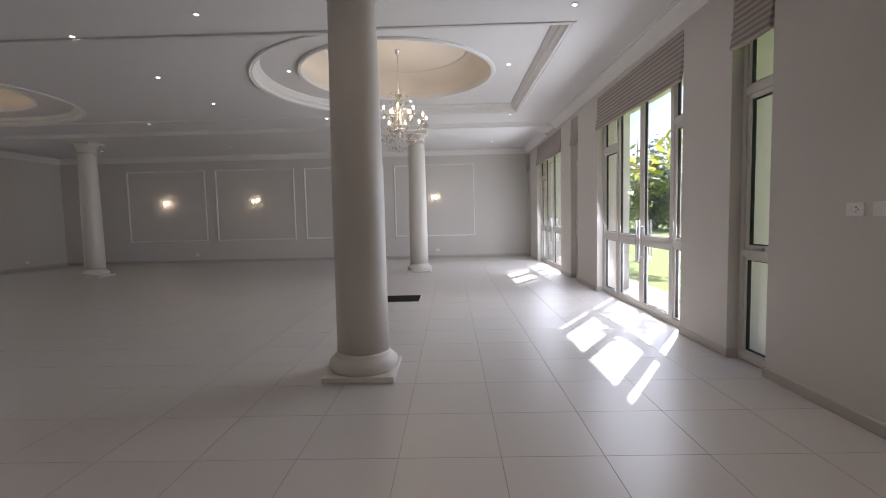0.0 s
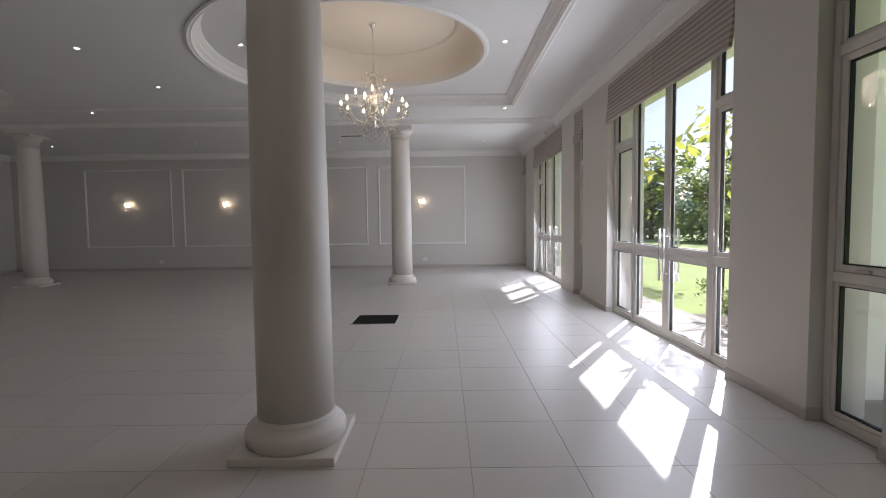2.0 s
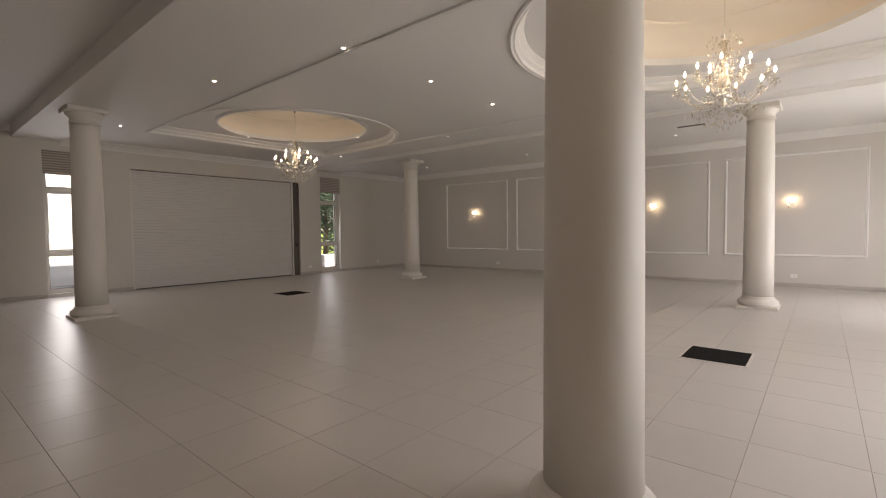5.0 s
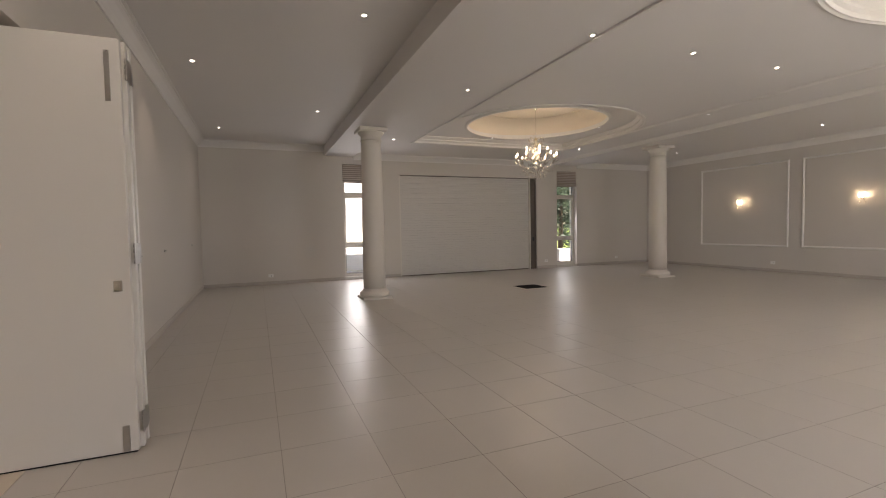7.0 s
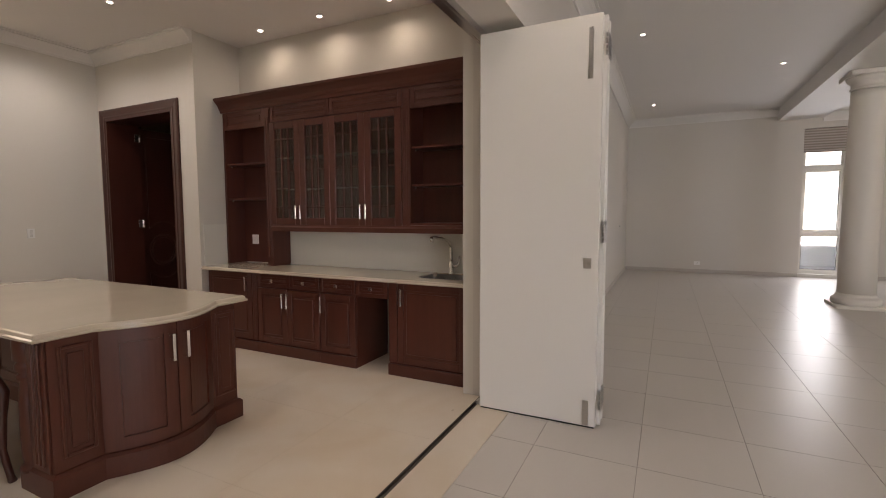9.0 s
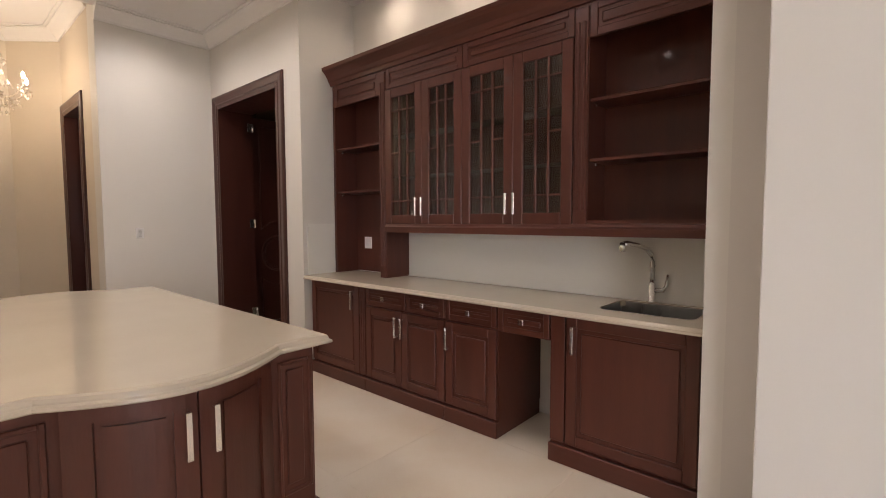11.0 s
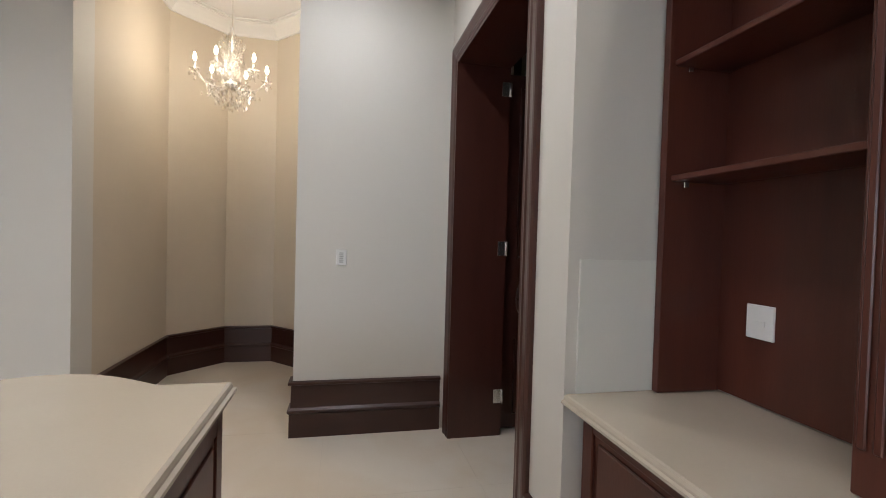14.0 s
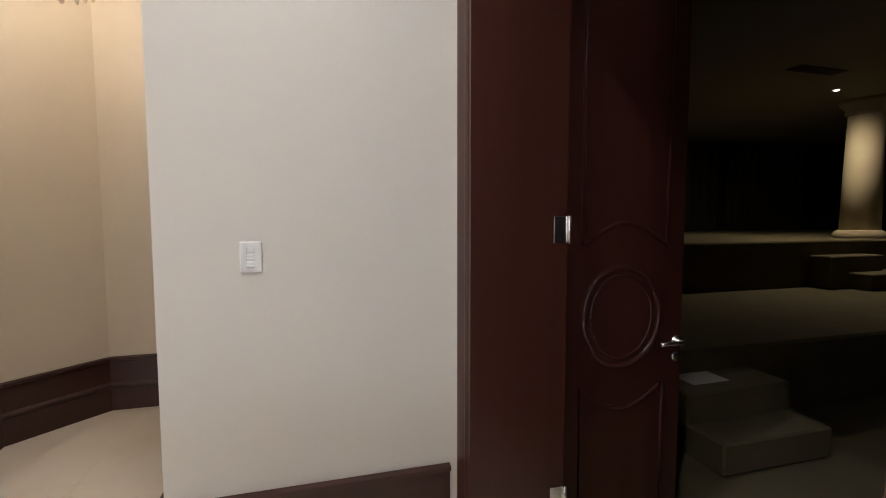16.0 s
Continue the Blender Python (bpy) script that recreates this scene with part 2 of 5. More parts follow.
def striped_cloth():
    m = material("striped_blind_cloth", (0.36, 0.31, 0.28), 0.8, vary=0.05, scale=5, grain=260, bump=0.03)
    n, links = m.node_tree.nodes, m.node_tree.links
    tc, wave, mix = n.new("ShaderNodeTexCoord"), n.new("ShaderNodeTexWave"), n.new("ShaderNodeMix")
    wave.bands_direction = "Z"
    wave.inputs["Scale"].default_value, wave.inputs["Distortion"].default_value = 5.5, 0.3
    links.new(tc.outputs["Object"], wave.inputs["Vector"])
    mix.data_type = "RGBA"
    mix.inputs["A"].default_value, mix.inputs["B"].default_value = (0.27, 0.225, 0.20, 1), (0.46, 0.41, 0.375, 1)
    links.new(wave.outputs["Fac"], mix.inputs["Factor"])
    hue = next(x for x in n if x.type == "HUE_SAT")
    links.new(mix.outputs["Result"], hue.inputs["Color"])
    return m


BLIND = striped_cloth()


# building helpers
def box(bm, x0, x1, y0, y1, z0, z1, bevel=0.0, seg=1):
    made = bmesh.ops.create_cube(bm, size=1.0, matrix=Matrix.LocRotScale(((x0 + x1) / 2, (y0 + y1) / 2, (z0 + z1) / 2), None, (abs(x1 - x0), abs(y1 - y0), abs(z1 - z0))))
    if bevel:
        edges = list({e for v in made["verts"] for e in v.link_edges})
        bmesh.ops.bevel(bm, geom=edges, offset=bevel, segments=seg, affect="EDGES", profile=0.5)
    return bm


def cube_bm(x0, x1, y0, y1, z0, z1, bevel=0.0, seg=1):
    return box(bmesh.new(), x0, x1, y0, y1, z0, z1, bevel, seg)


def lathe(bm, profile, at=(0, 0, 0), steps=32, turn=None):
    """Turns (radius, height) pairs about an upright axis."""
    rings = []
    m = Matrix.Translation(at) @ (turn or Matrix.Identity(4))
    for r, z in profile:
        rings.append([bm.verts.new(m @ Vector((r * math.cos(2 * math.pi * k / steps), r * math.sin(2 * math.pi * k / steps), z))) for k in range(steps)])
    for a, b in zip(rings, rings[1:]):
        for k in range(steps):
            f = bm.faces.new((a[k], a[(k + 1) % steps], b[(k + 1) % steps], b[k]))
            f.smooth = True
    bm.faces.new(rings[0][::-1]), bm.faces.new(rings[-1])
    return bm


def tube(bm, points, radius, steps=8):
    """A round rod along points."""
    pts = [Vector(p) for p in points]
    rings = []
    for k, p in enumerate(pts):
        along = (pts[min(k + 1, len(pts) - 1)] - pts[max(k - 1, 0)]).normalized()
        side = along.cross(Vector((0, 0, 1)) if abs(along.z) < 0.9 else Vector((1, 0, 0))).normalized()
        up = side.cross(along)
        r = radius[k] if isinstance(radius, (list, tuple)) else radius
        rings.append([bm.verts.new(p + r * (math.cos(a) * side + math.sin(a) * up)) for a in (2 * math.pi * j / steps for j in range(steps))])
    for a, b in zip(rings, rings[1:]):
        for j in range(steps):
            bm.faces.new((a[j], a[(j + 1) % steps], b[(j + 1) % steps], b[j])).smooth = True
    bm.faces.new(rings[0][::-1]), bm.faces.new(rings[-1])
    return bm


def sweep(bm, path, profile, closed=False):
    """A moulding: profile (out, z) pairs carried along level path points; out is to the left of travel."""
    pts = [Vector((x, y, 0)) for x, y in path]
    count, rings = len(pts), []
    for k, p in enumerate(pts):
        before = (p - pts[k - 1]).normalized() if closed or k else (pts[1] - p).normalized()
        after = (pts[(k + 1) % count] - p).normalized() if closed or k < count - 1 else before
        na, nb = Vector((-before.y, before.x, 0)), Vector((-after.y, after.x, 0))
        n = (na + nb).normalized()
        n = n / max(0.3, n.dot(na))
        rings.append([bm.verts.new(p + n * o + Vector((0, 0, z))) for o, z in profile])
    pairs = list(zip(rings, rings[1:])) + ([(rings[-1], rings[0])] if closed else [])
    for a, b in pairs:
        for j in range(len(profile)):
            bm.faces.new((a[j], b[j], b[(j + 1) % len(profile)], a[(j + 1) % len(profile)]))
    if not closed:
        bm.faces.new(rings[0]), bm.faces.new(rings[-1][::-1])
    bmesh.ops.recalc_face_normals(bm, faces=bm.faces)
    return bm


def prism(bm, outline, z0, z1):
    """An upright block over a level outline."""
    low = [bm.verts.new((x, y, z0)) for x, y in outline]
    high = [bm.verts.new((x, y, z1)) for x, y in outline]
    n = len(outline)
    for k in range(n):
        bm.faces.new((low[k], low[(k + 1) % n], high[(k + 1) % n], high[k]))
    bm.faces.new(low[::-1]), bm.faces.new(high)
    bmesh.ops.recalc_face_normals(bm, faces=bm.faces)
    return bm


def mesh_of(name, bm, mat):
    me = bpy.data.meshes.new(name)
    bm.to_mesh(me)
    bm.free()
    me.materials.append(mat)
    return me


def grouted(me, grout):
    """Gives a tile's sides the grout that fills the joint."""
    me.materials.append(grout)
    for p in me.polygons:
        p.material_index = 0 if p.normal.z > 0.98 else 1
    return me


def part(name, bm, mat, parent, label=""):
    ob = new(name, mesh_of(name, bm, mat))
    ob.parent = parent
    return tagged(ob, label)


def thing(name, label, category, at=(0, 0, 0), group="", turn=0.0):
    ob = new(name)
    ob.empty_display_size = 0.1
    ob.matrix_basis = pose(*at, 0, 0, turn)
    return tagged(ob, label, category, group)


def solid(name, bm, mat, label, category, kind="", group="", at=(0, 0, 0)):
    ob = new(name, mesh_of(name, bm, mat))
    ob.location = at
    return tagged(ob, label, category, group, kind)


def structure(name, bm, mat, label, category):
    return solid(name, bm, mat, label, category, "structure")


def wall_with_holes(axis, face, back, lo, hi, top, holes):
    """A straight wall along axis with openings (from, to, sill, head), cut right through."""
    bm = bmesh.new()
    a0, a1 = min(face, back), max(face, back)

    def slab(u0, u1, z0, z1):
        if u1 - u0 > 1e-4 and z1 - z0 > 1e-4:
            box(bm, *((a0, a1, u0, u1) if axis == "y" else (u0, u1, a0, a1)), z0, z1)

    at = lo
    for u0, u1, z0, z1 in sorted(holes):
        slab(at, u0, 0, top)
        slab(u0, u1, 0, z0)
        slab(u0, u1, z1, top)
        at = u1
    slab(at, hi, 0, top)
    return bm


# ---- the plan (metres) ----
EAST, WEST, NORTH, SOUTH = 3.17, -12.80, 16.25, 1.16
TRACK, BARWEST, RECESS, KEYWALL = 0.83, -3.365, -3.96, -4.36
JAMB_X, OPEN_TOP = -3.30, 2.76
MAIN_Z, SOUTH_Z, TRAY_Z, DOME_Z, BEAM_Z, BAR_Z = 3.62, 3.80, 3.78, 4.18, 3.53, 3.42
LAMP1, LAMP2 = (-0.26, 8.46), (-8.58, 8.49)
DOORS = ((5.82, 8.80), (11.45, 14.43))
SLITS = ((4.40, 4.94), (10.03, 10.57), (15.62, 16.12))
WEST_SLITS = ((4.80, 5.60), (12.13, 12.97))
SHUT = (6.47, 11.30)

# large structure: hall walls
east_holes = [(a, b, 0.0, 3.38) for a, b in DOORS] + [(a, b, 0.0, 3.38) for a, b in SLITS]
structure("wall_east", wall_with_holes("y", EAST, EAST + 0.40, -7.0, NORTH + 0.3, 4.4, east_holes), WALL, "warm grey painted hall wall with tall glazed openings", "wall")
structure("wall_north", cube_bm(WEST - 0.4, EAST, NORTH, NORTH + 0.3, 0, 4.4), WALL, "warm grey painted wall with framed moulding panels", "wall")
west_holes = [(a, b, 0.08, 3.32) for a, b in WEST_SLITS] + [(SHUT[0], SHUT[1], 0.0, 3.06)]
structure("wall_west", wall_with_holes("y", WEST, WEST - 0.4, SOUTH, NORTH, 4.4, west_holes), WALL, "warm grey painted wall with shutter opening and two slit windows", "wall")
structure("wall_south", cube_bm(WEST - 0.4, JAMB_X, TRACK - 0.08, SOUTH, 0, 4.4), WALL, "warm grey painted wall beside the folding door opening", "wall")
structure("wall_header", cube_bm(JAMB_X, EAST, TRACK - 0.08, SOUTH, OPEN_TOP, 4.4), WALL, "warm grey painted header over the folding door opening", "wall")

# bar room walls
bm = bmesh.new()
box(bm, RECESS - 0.2, RECESS, -2.53, TRACK - 0.08, 0, 4.0)
structure("wall_recess", bm, BARWALL, "cream painted wall behind the bar cabinet", "wall")
D0, D1, DH = -4.19, -2.91, 2.625
bm = bmesh.new()
box(bm, -3.74, BARWEST, KEYWALL, D0 - 0.012, 0, 4.0)
box(bm, -3.74, BARWEST, D0 - 0.012, D1 + 0.012, DH + 0.012, 4.0)
box(bm, -3.74, BARWEST, D1 + 0.012, -2.53, 0, 4.0)
box(bm, RECESS - 0.2, -3.74, -2.61, -2.53, 0, 4.0)
structure("wall_bar_west", bm, BARWALL, "cream painted wall round the dark wooden doorway", "wall")
structure("wall_key", cube_bm(-3.83, -2.30, KEYWALL - 0.25, KEYWALL, 0, 4.0), BARWALL, "pale painted wall with a small keypad", "wall")
bm = bmesh.new()
box(bm, -0.97, EAST, KEYWALL - 0.25, KEYWALL, 0, 4.0)
structure("wall_bar_south", bm, BARWALL, "pale painted wall with a socket", "wall")
structure("wall_jamb_pier", cube_bm(RECESS, JAMB_X, 0.665, TRACK - 0.08, 0, 4.0), BARWALL, "cream painted pier at the folding doors", "wall")

# lobby walls, eight-sided
LOBBY = [(-2.30, KEYWALL - 0.25), (-2.30, -5.94), (-1.88, -6.38), (-1.39, -6.38), (-0.97, -5.94), (-0.97, KEYWALL - 0.25)]
LOBBYWALL = material("lobby_wall_finish", (0.59, 0.51, 0.40), 0.55, vary=0.06, scale=1.8, grain=180, bump=0.012)
LD0, LD1, LDH = -5.86, -5.06, 2.62
for k, ((xa, ya), (xb, yb)) in enumerate(zip(LOBBY, LOBBY[1:])):
    d = Vector((xb - xa, yb - ya, 0)).normalized()
    o = Vector((d.y, -d.x, 0)) * 0.2
    bm = bmesh.new()
    if k == 0:
        for y0, y1, z0, z1 in ((LD1, ya, 0, 4), (LD0, LD1, LDH, 4), (yb - 0.1, LD0, 0, 4)):
            box(bm, xa - 0.2, xa, y0, y1, z0, z1)
    else:
        prism(bm, [(xa, ya), (xb, yb), (xb + o.x, yb + o.y), (xa + o.x, ya + o.y)], 0, 4.0)
    structure("wall_lobby_%d" % (k + 1), bm, LOBBYWALL, "warm cream wall of the small lobby", "wall")

# ceilings
def arc(cx, cy, r, a0, a1, n):
    return [(cx + r * math.cos(radians(a0 + (a1 - a0) * k / n)), cy + r * math.sin(radians(a0 + (a1 - a0) * k / n))) for k in range(n + 1)]


TR = 2.26
TRAY1 = [(2.02, LAMP1[1] - TR), (2.02, LAMP1[1] + TR)] + arc(*LAMP1, TR, 90, 270, 40)
TRAY2 = [(-10.6, LAMP2[1] + TR), (-10.6, LAMP2[1] - TR)] + arc(*LAMP2, TR, -90, 90, 40)
CIRC1, CIRC2 = arc(*LAMP1, 1.56, 0, 360, 64)[:-1], arc(*LAMP2, 1.56, 0, 360, 64)[:-1]


def plate_with_holes(outline, holes, z, thick):
    """A level plate with holes: filled on both sides and round every edge."""
    bm = bmesh.new()
    for level in (z, z + thick):
        edges = []
        for loop in (outline, *holes):
            vs = [bm.verts.new((x, y, level)) for x, y in loop]
            edges += [bm.edges.new((vs[k], vs[(k + 1) % len(vs)])) for k in range(len(vs))]
        bmesh.ops.triangle_fill(bm, edges=edges, use_beauty=True)
    for loop in (outline, *holes):
        for k in range(len(loop)):
            (xa, ya), (xb, yb) = loop[k], loop[(k + 1) % len(loop)]
            vs = [bm.verts.new(p) for p in ((xa, ya, z), (xb, yb, z), (xb, yb, z + thick), (xa, ya, z + thick))]
            bm.faces.new(vs)
    bmesh.ops.remove_doubles(bm, verts=bm.verts, dist=1e-5)
    bmesh.ops.recalc_face_normals(bm, faces=bm.faces)
    return bm


hall_outline = [(WEST, 4.36), (EAST, 4.36), (EAST, NORTH), (WEST, NORTH)]
ceiling = structure("ceiling", plate_with_holes(hall_outline, [TRAY1, TRAY2], MAIN_Z, TRAY_Z - MAIN_Z), CEIL, "off-white plaster hall ceiling with recessed trays", "ceiling")
structure("ceiling_tray", plate_with_holes([(WEST, 4.36), (EAST, 4.36), (EAST, NORTH), (WEST, NORTH)], [CIRC1, CIRC2], TRAY_Z + 0.002, 0.06), CEIL, "off-white raised tray ceiling round the domes", "ceiling")
DOMEPAINT = material("dome_paint", (0.74, 0.66, 0.55), 0.6, vary=0.03, scale=1.0, grain=150, bump=0.008)
for cx, cy in (LAMP1, LAMP2):
    bm = bmesh.new()
    rings = []
    for k in range(9):
        a = radians(90 * k / 8)
        r, z = 1.56 - 0.40 * (1 - math.cos(a)), TRAY_Z + 0.06 + (DOME_Z - TRAY_Z - 0.06) * math.sin(a)
        rings.append([bm.verts.new((cx + r * math.cos(2 * math.pi * j / 64), cy + r * math.sin(2 * math.pi * j / 64), z)) for j in range(64)])
    for ra, rb in zip(rings, rings[1:]):
        for j in range(64):
            bm.faces.new((ra[j], rb[j], rb[(j + 1) % 64], ra[(j + 1) % 64])).smooth = True
    bm.faces.new(rings[-1])
    structure("ceiling_dome", bm, DOMEPAINT, "warm cream shallow dome over a chandelier", "ceiling")
    bm = bmesh.new()
    ring = arc(cx, cy, 1.56, 0, 360, 64)[:-1]
    sweep(bm, ring, [(0.0, TRAY_Z + 0.01), (-0.07, TRAY_Z + 0.01), (-0.07, TRAY_Z - 0.015), (-0.04, TRAY_Z - 0.035), (0.0, TRAY_Z - 0.03)], closed=True)
    structure("trim", bm, PLASTER, "white plaster ring moulding round the dome", "moulding")
structure("ceiling_south", cube_bm(WEST, EAST, SOUTH, 4.36, SOUTH_Z, SOUTH_Z + 0.1), CEIL, "off-white plaster ceiling of the south bay", "ceiling")
structure("beam_south", cube_bm(WEST, EAST, 4.30, 5.12, BEAM_Z, SOUTH_Z), CEIL, "off-white plaster beam carried by the columns", "beam")
structure("beam_north", cube_bm(WEST, EAST, 11.95, 12.95, BEAM_Z, MAIN_Z + 0.05), CEIL, "off-white plaster beam carried by the columns", "beam")
structure("roof", cube_bm(WEST - 0.4, EAST + 0.42, -11.0, NORTH + 0.3, 4.41, 4.6), PLASTER, "flat roof slab over the house", "roof")

# tray edge mouldings and the straight steps between the trays
for outline in (TRAY1, TRAY2):
    bm = bmesh.new()
    sweep(bm, outline, [(-0.07, MAIN_Z - 0.002), (-0.07, MAIN_Z - 0.014), (-0.045, MAIN_Z - 0.024), (-0.02, MAIN_Z - 0.012), (0.0, MAIN_Z - 0.012), (0.012, MAIN_Z + 0.03), (0.05, MAIN_Z + 0.06), (0.05, MAIN_Z + 0.09), (0.11, TRAY_Z - 0.02), (0.11, TRAY_Z), (-0.02, TRAY_Z)], closed=True)
    structure("trim", bm, PLASTER, "white plaster moulding round the ceiling tray", "moulding")
for y, s in ((LAMP1[1] - TR - 0.02, 1), (LAMP1[1] + TR + 0.02, -1)):
    bm = bmesh.new()
    sweep(bm, [(-8.4, y), (-0.4, y)], [(0.0, MAIN_Z - 0.001), (0.0, MAIN_Z - 0.026), (s * 0.05, MAIN_Z - 0.034), (s * 0.08, MAIN_Z - 0.018), (s * 0.09, MAIN_Z - 0.001)])
    structure("trim", bm, PLASTER, "white plaster step moulding between the trays", "moulding")

# cornices: a stepped cove
def cornice(path, top, size, mat=PLASTER):
    s = size
    prof = [(0, top), (0, top - s), (0.12 * s, top - s), (0.16 * s, top - 0.86 * s), (0.34 * s, top - 0.62 * s), (0.62 * s, top - 0.34 * s), (0.8 * s, top - 0.22 * s), (0.86 * s, top - 0.2 * s), (0.86 * s, top - 0.1 * s), (1.05 * s, top - 0.08 * s), (1.05 * s, top)]
    bm = bmesh.new()
    sweep(bm, path, prof)
    structure("cornice", bm, mat, "white plaster cove cornice along the ceiling", "cornice")


cornice([(EAST, 5.12), (EAST, 11.95)], MAIN_Z, 0.17)
cornice([(EAST, 12.95), (EAST, NORTH), (WEST, NORTH), (WEST, 12.95)], MAIN_Z, 0.17)
cornice([(WEST, 11.95), (WEST, 5.12)], MAIN_Z, 0.17)
cornice([(WEST, 4.30), (WEST, SOUTH), (EAST, SOUTH), (EAST, 4.30)], SOUTH_Z, 0.17)
cornice([(EAST, 11.95), (WEST, 11.95)], MAIN_Z, 0.085)

# bar and lobby ceilings
structure("ceiling_bar", cube_bm(RECESS - 0.2, EAST, KEYWALL, TRACK - 0.08, BAR_Z, BAR_Z + 0.1), CEIL, "off-white ceiling over the bar", "ceiling")
cornice([(EAST, KEYWALL), (-0.97, KEYWALL)], BAR_Z, 0.13)
cornice([(-2.30, KEYWALL), (BARWEST, KEYWALL), (BARWEST, -2.53)][::-1], BAR_Z, 0.13)
structure("ceiling_lobby", cube_bm(-2.6, -0.7, -6.8, KEYWALL - 0.25, 3.62, 3.72), CEIL, "off-white lobby ceiling", "ceiling")
cornice(LOBBY, 3.62, 0.14)
structure("wall_lobby_header", cube_bm(-2.30, -0.97, KEYWALL - 0.25, KEYWALL, 3.62, 4.0), BARWALL, "pale painted header over the lobby opening", "wall")

# skirtings
def skirting(path, high, deep, mat, label, shaped=False):
    bm = bmesh.new()
    if shaped:
        prof = [(0, 0.001), (deep, 0.001), (deep, high * 0.42), (deep + 0.012, high * 0.45), (deep + 0.012, high * 0.49), (deep - 0.008, high * 0.53), (deep - 0.012, high * 0.92), (deep + 0.008, high * 0.94), (deep + 0.008, high * 0.985), (0.004, high)]
    else:
        prof = [(0, 0.001), (deep, 0.001), (deep, high - 0.012), (deep - 0.008, high), (0, high)]
    sweep(bm, path, prof)
    structure("baseboard", bm, mat, label, "baseboard")


sk = "low grey-beige tiled skirting along the hall wall"
cuts = [SOUTH] + [v for pair in sorted(DOORS + SLITS) for v in pair] + [NORTH]
for a, b in zip(cuts[::2], cuts[1::2]):
    path = [(EAST, a), (EAST, b)]
    if a != SOUTH:
        path = [(EAST + 0.10, a), (EAST, a)] + path[1:]
    if b != NORTH:
        path = path + [(EAST + 0.10, b)]
    skirting(path, 0.09, 0.012, SKIRT, sk)
skirting([(EAST, NORTH), (WEST, NORTH)], 0.09, 0.012, SKIRT, sk)
for a, b in ((NORTH, WEST_SLITS[1][1]), (WEST_SLITS[1][0], SHUT[1]), (SHUT[0], WEST_SLITS[0][1]), (WEST_SLITS[0][0], SOUTH)):
    skirting([(WEST, a), (WEST, b)], 0.09, 0.012, SKIRT, sk)
skirting([(WEST, SOUTH), (JAMB_X, SOUTH)], 0.09, 0.012, SKIRT, sk)
tall = "tall dark mahogany moulded skirting"
skirting([(-2.30, KEYWALL - 0.12), (-2.30, KEYWALL), (BARWEST + 0.035, KEYWALL)][::-1], 0.39, 0.022, DARKWOODH, tall, True)
skirting([(BARWEST, -2.785), (BARWEST, -2.505)][::-1], 0.39, 0.022, DARKWOODH, tall, True)
skirting([(EAST, KEYWALL), (-0.97, KEYWALL), (-0.97, KEYWALL - 0.06)][::-1], 0.39, 0.022, DARKWOODH, tall, True)
skirting([(-2.30, -5.975 + 0.03)] + LOBBY[2:5] + [(-0.97, KEYWALL - 0.03)], 0.39, 0.022, DARKWOODH, tall, True)

# floors
structure("floor", cube_bm(WEST - 0.4, EAST + 0.2, TRACK + 0.02, NORTH, -0.2, -0.004), GROUT, "grey grout bed under pale grey hall tiles", "floor")
structure("floor_bar", cube_bm(RECESS, EAST, -6.9, TRACK - 0.02, -0.2, -0.003), BARGROUT, "cream grout bed under the bar floor", "floor")
structure("threshold", cube_bm(JAMB_X, EAST, TRACK + 0.021, SOUTH - 0.05, -0.003, 0.003), BARFLOOR, "cream stone threshold strip at the folding doors", "threshold")
bm = bmesh.new()
for y in (TRACK - 0.019, TRACK + 0.013):
    box(bm, JAMB_X - 0.15, EAST, y, y + 0.006, -0.02, 0.004)
box(bm, JAMB_X - 0.15, EAST, TRACK - 0.013, TRACK + 0.013, -0.02, -0.012)
structure("floor_track", bm, SHADOWGAP, "dark metal floor channel of the folding doors", "track")
bm = cube_bm(JAMB_X, EAST, TRACK - 0.03, TRACK + 0.05, OPEN_TOP - 0.05, OPEN_TOP)
box(bm, JAMB_X, EAST, TRACK - 0.008, TRACK + 0.028, OPEN_TOP - 0.052, OPEN_TOP - 0.02)
structure("head_track", bm, STEEL, "metal overhead track of the folding doors", "track")

# closing walls out of view
structure("wall_bar_east", cube_bm(EAST - 0.02, EAST - 0.001, -7.0, TRACK - 0.08, 0, 4.0), BARWALL, "cream painted bar wall", "wall")

# wall moulding panels on the north wall
def frame_moulding(x0, x1, z0, z1):
    bm = bmesh.new()
    prof = ((0.0, 0.0), (0.0, 0.012), (0.014, 0.026), (0.030, 0.026), (0.040, 0.012), (0.05, 0.012), (0.055, 0.0))
    rings = []
    for sx, sz, cx, cz in ((1, 1, x0, z0), (-1, 1, x1, z0), (-1, -1, x1, z1), (1, -1, x0, z1)):
        rings.append([bm.verts.new((cx + sx * d, NORTH - h, cz + sz * d)) for d, h in prof])
    for k in range(4):
        for j in range(len(prof) - 1):
            bm.faces.new((rings[k][j], rings[(k + 1) % 4][j], rings[(k + 1) % 4][j + 1], rings[k][j + 1]))
    bmesh.ops.recalc_face_normals(bm, faces=bm.faces)
    return solid("wall_panel_moulding", bm, PLASTER, "cream painted rectangular wall moulding frame", "moulding", "structure", "panel frames on the wall")


SCONCES = [0.024 - 3.06 * k for k in range(4)]
for x in SCONCES:
    frame_moulding(x - 1.36, x + 1.36, 0.72, 3.16)


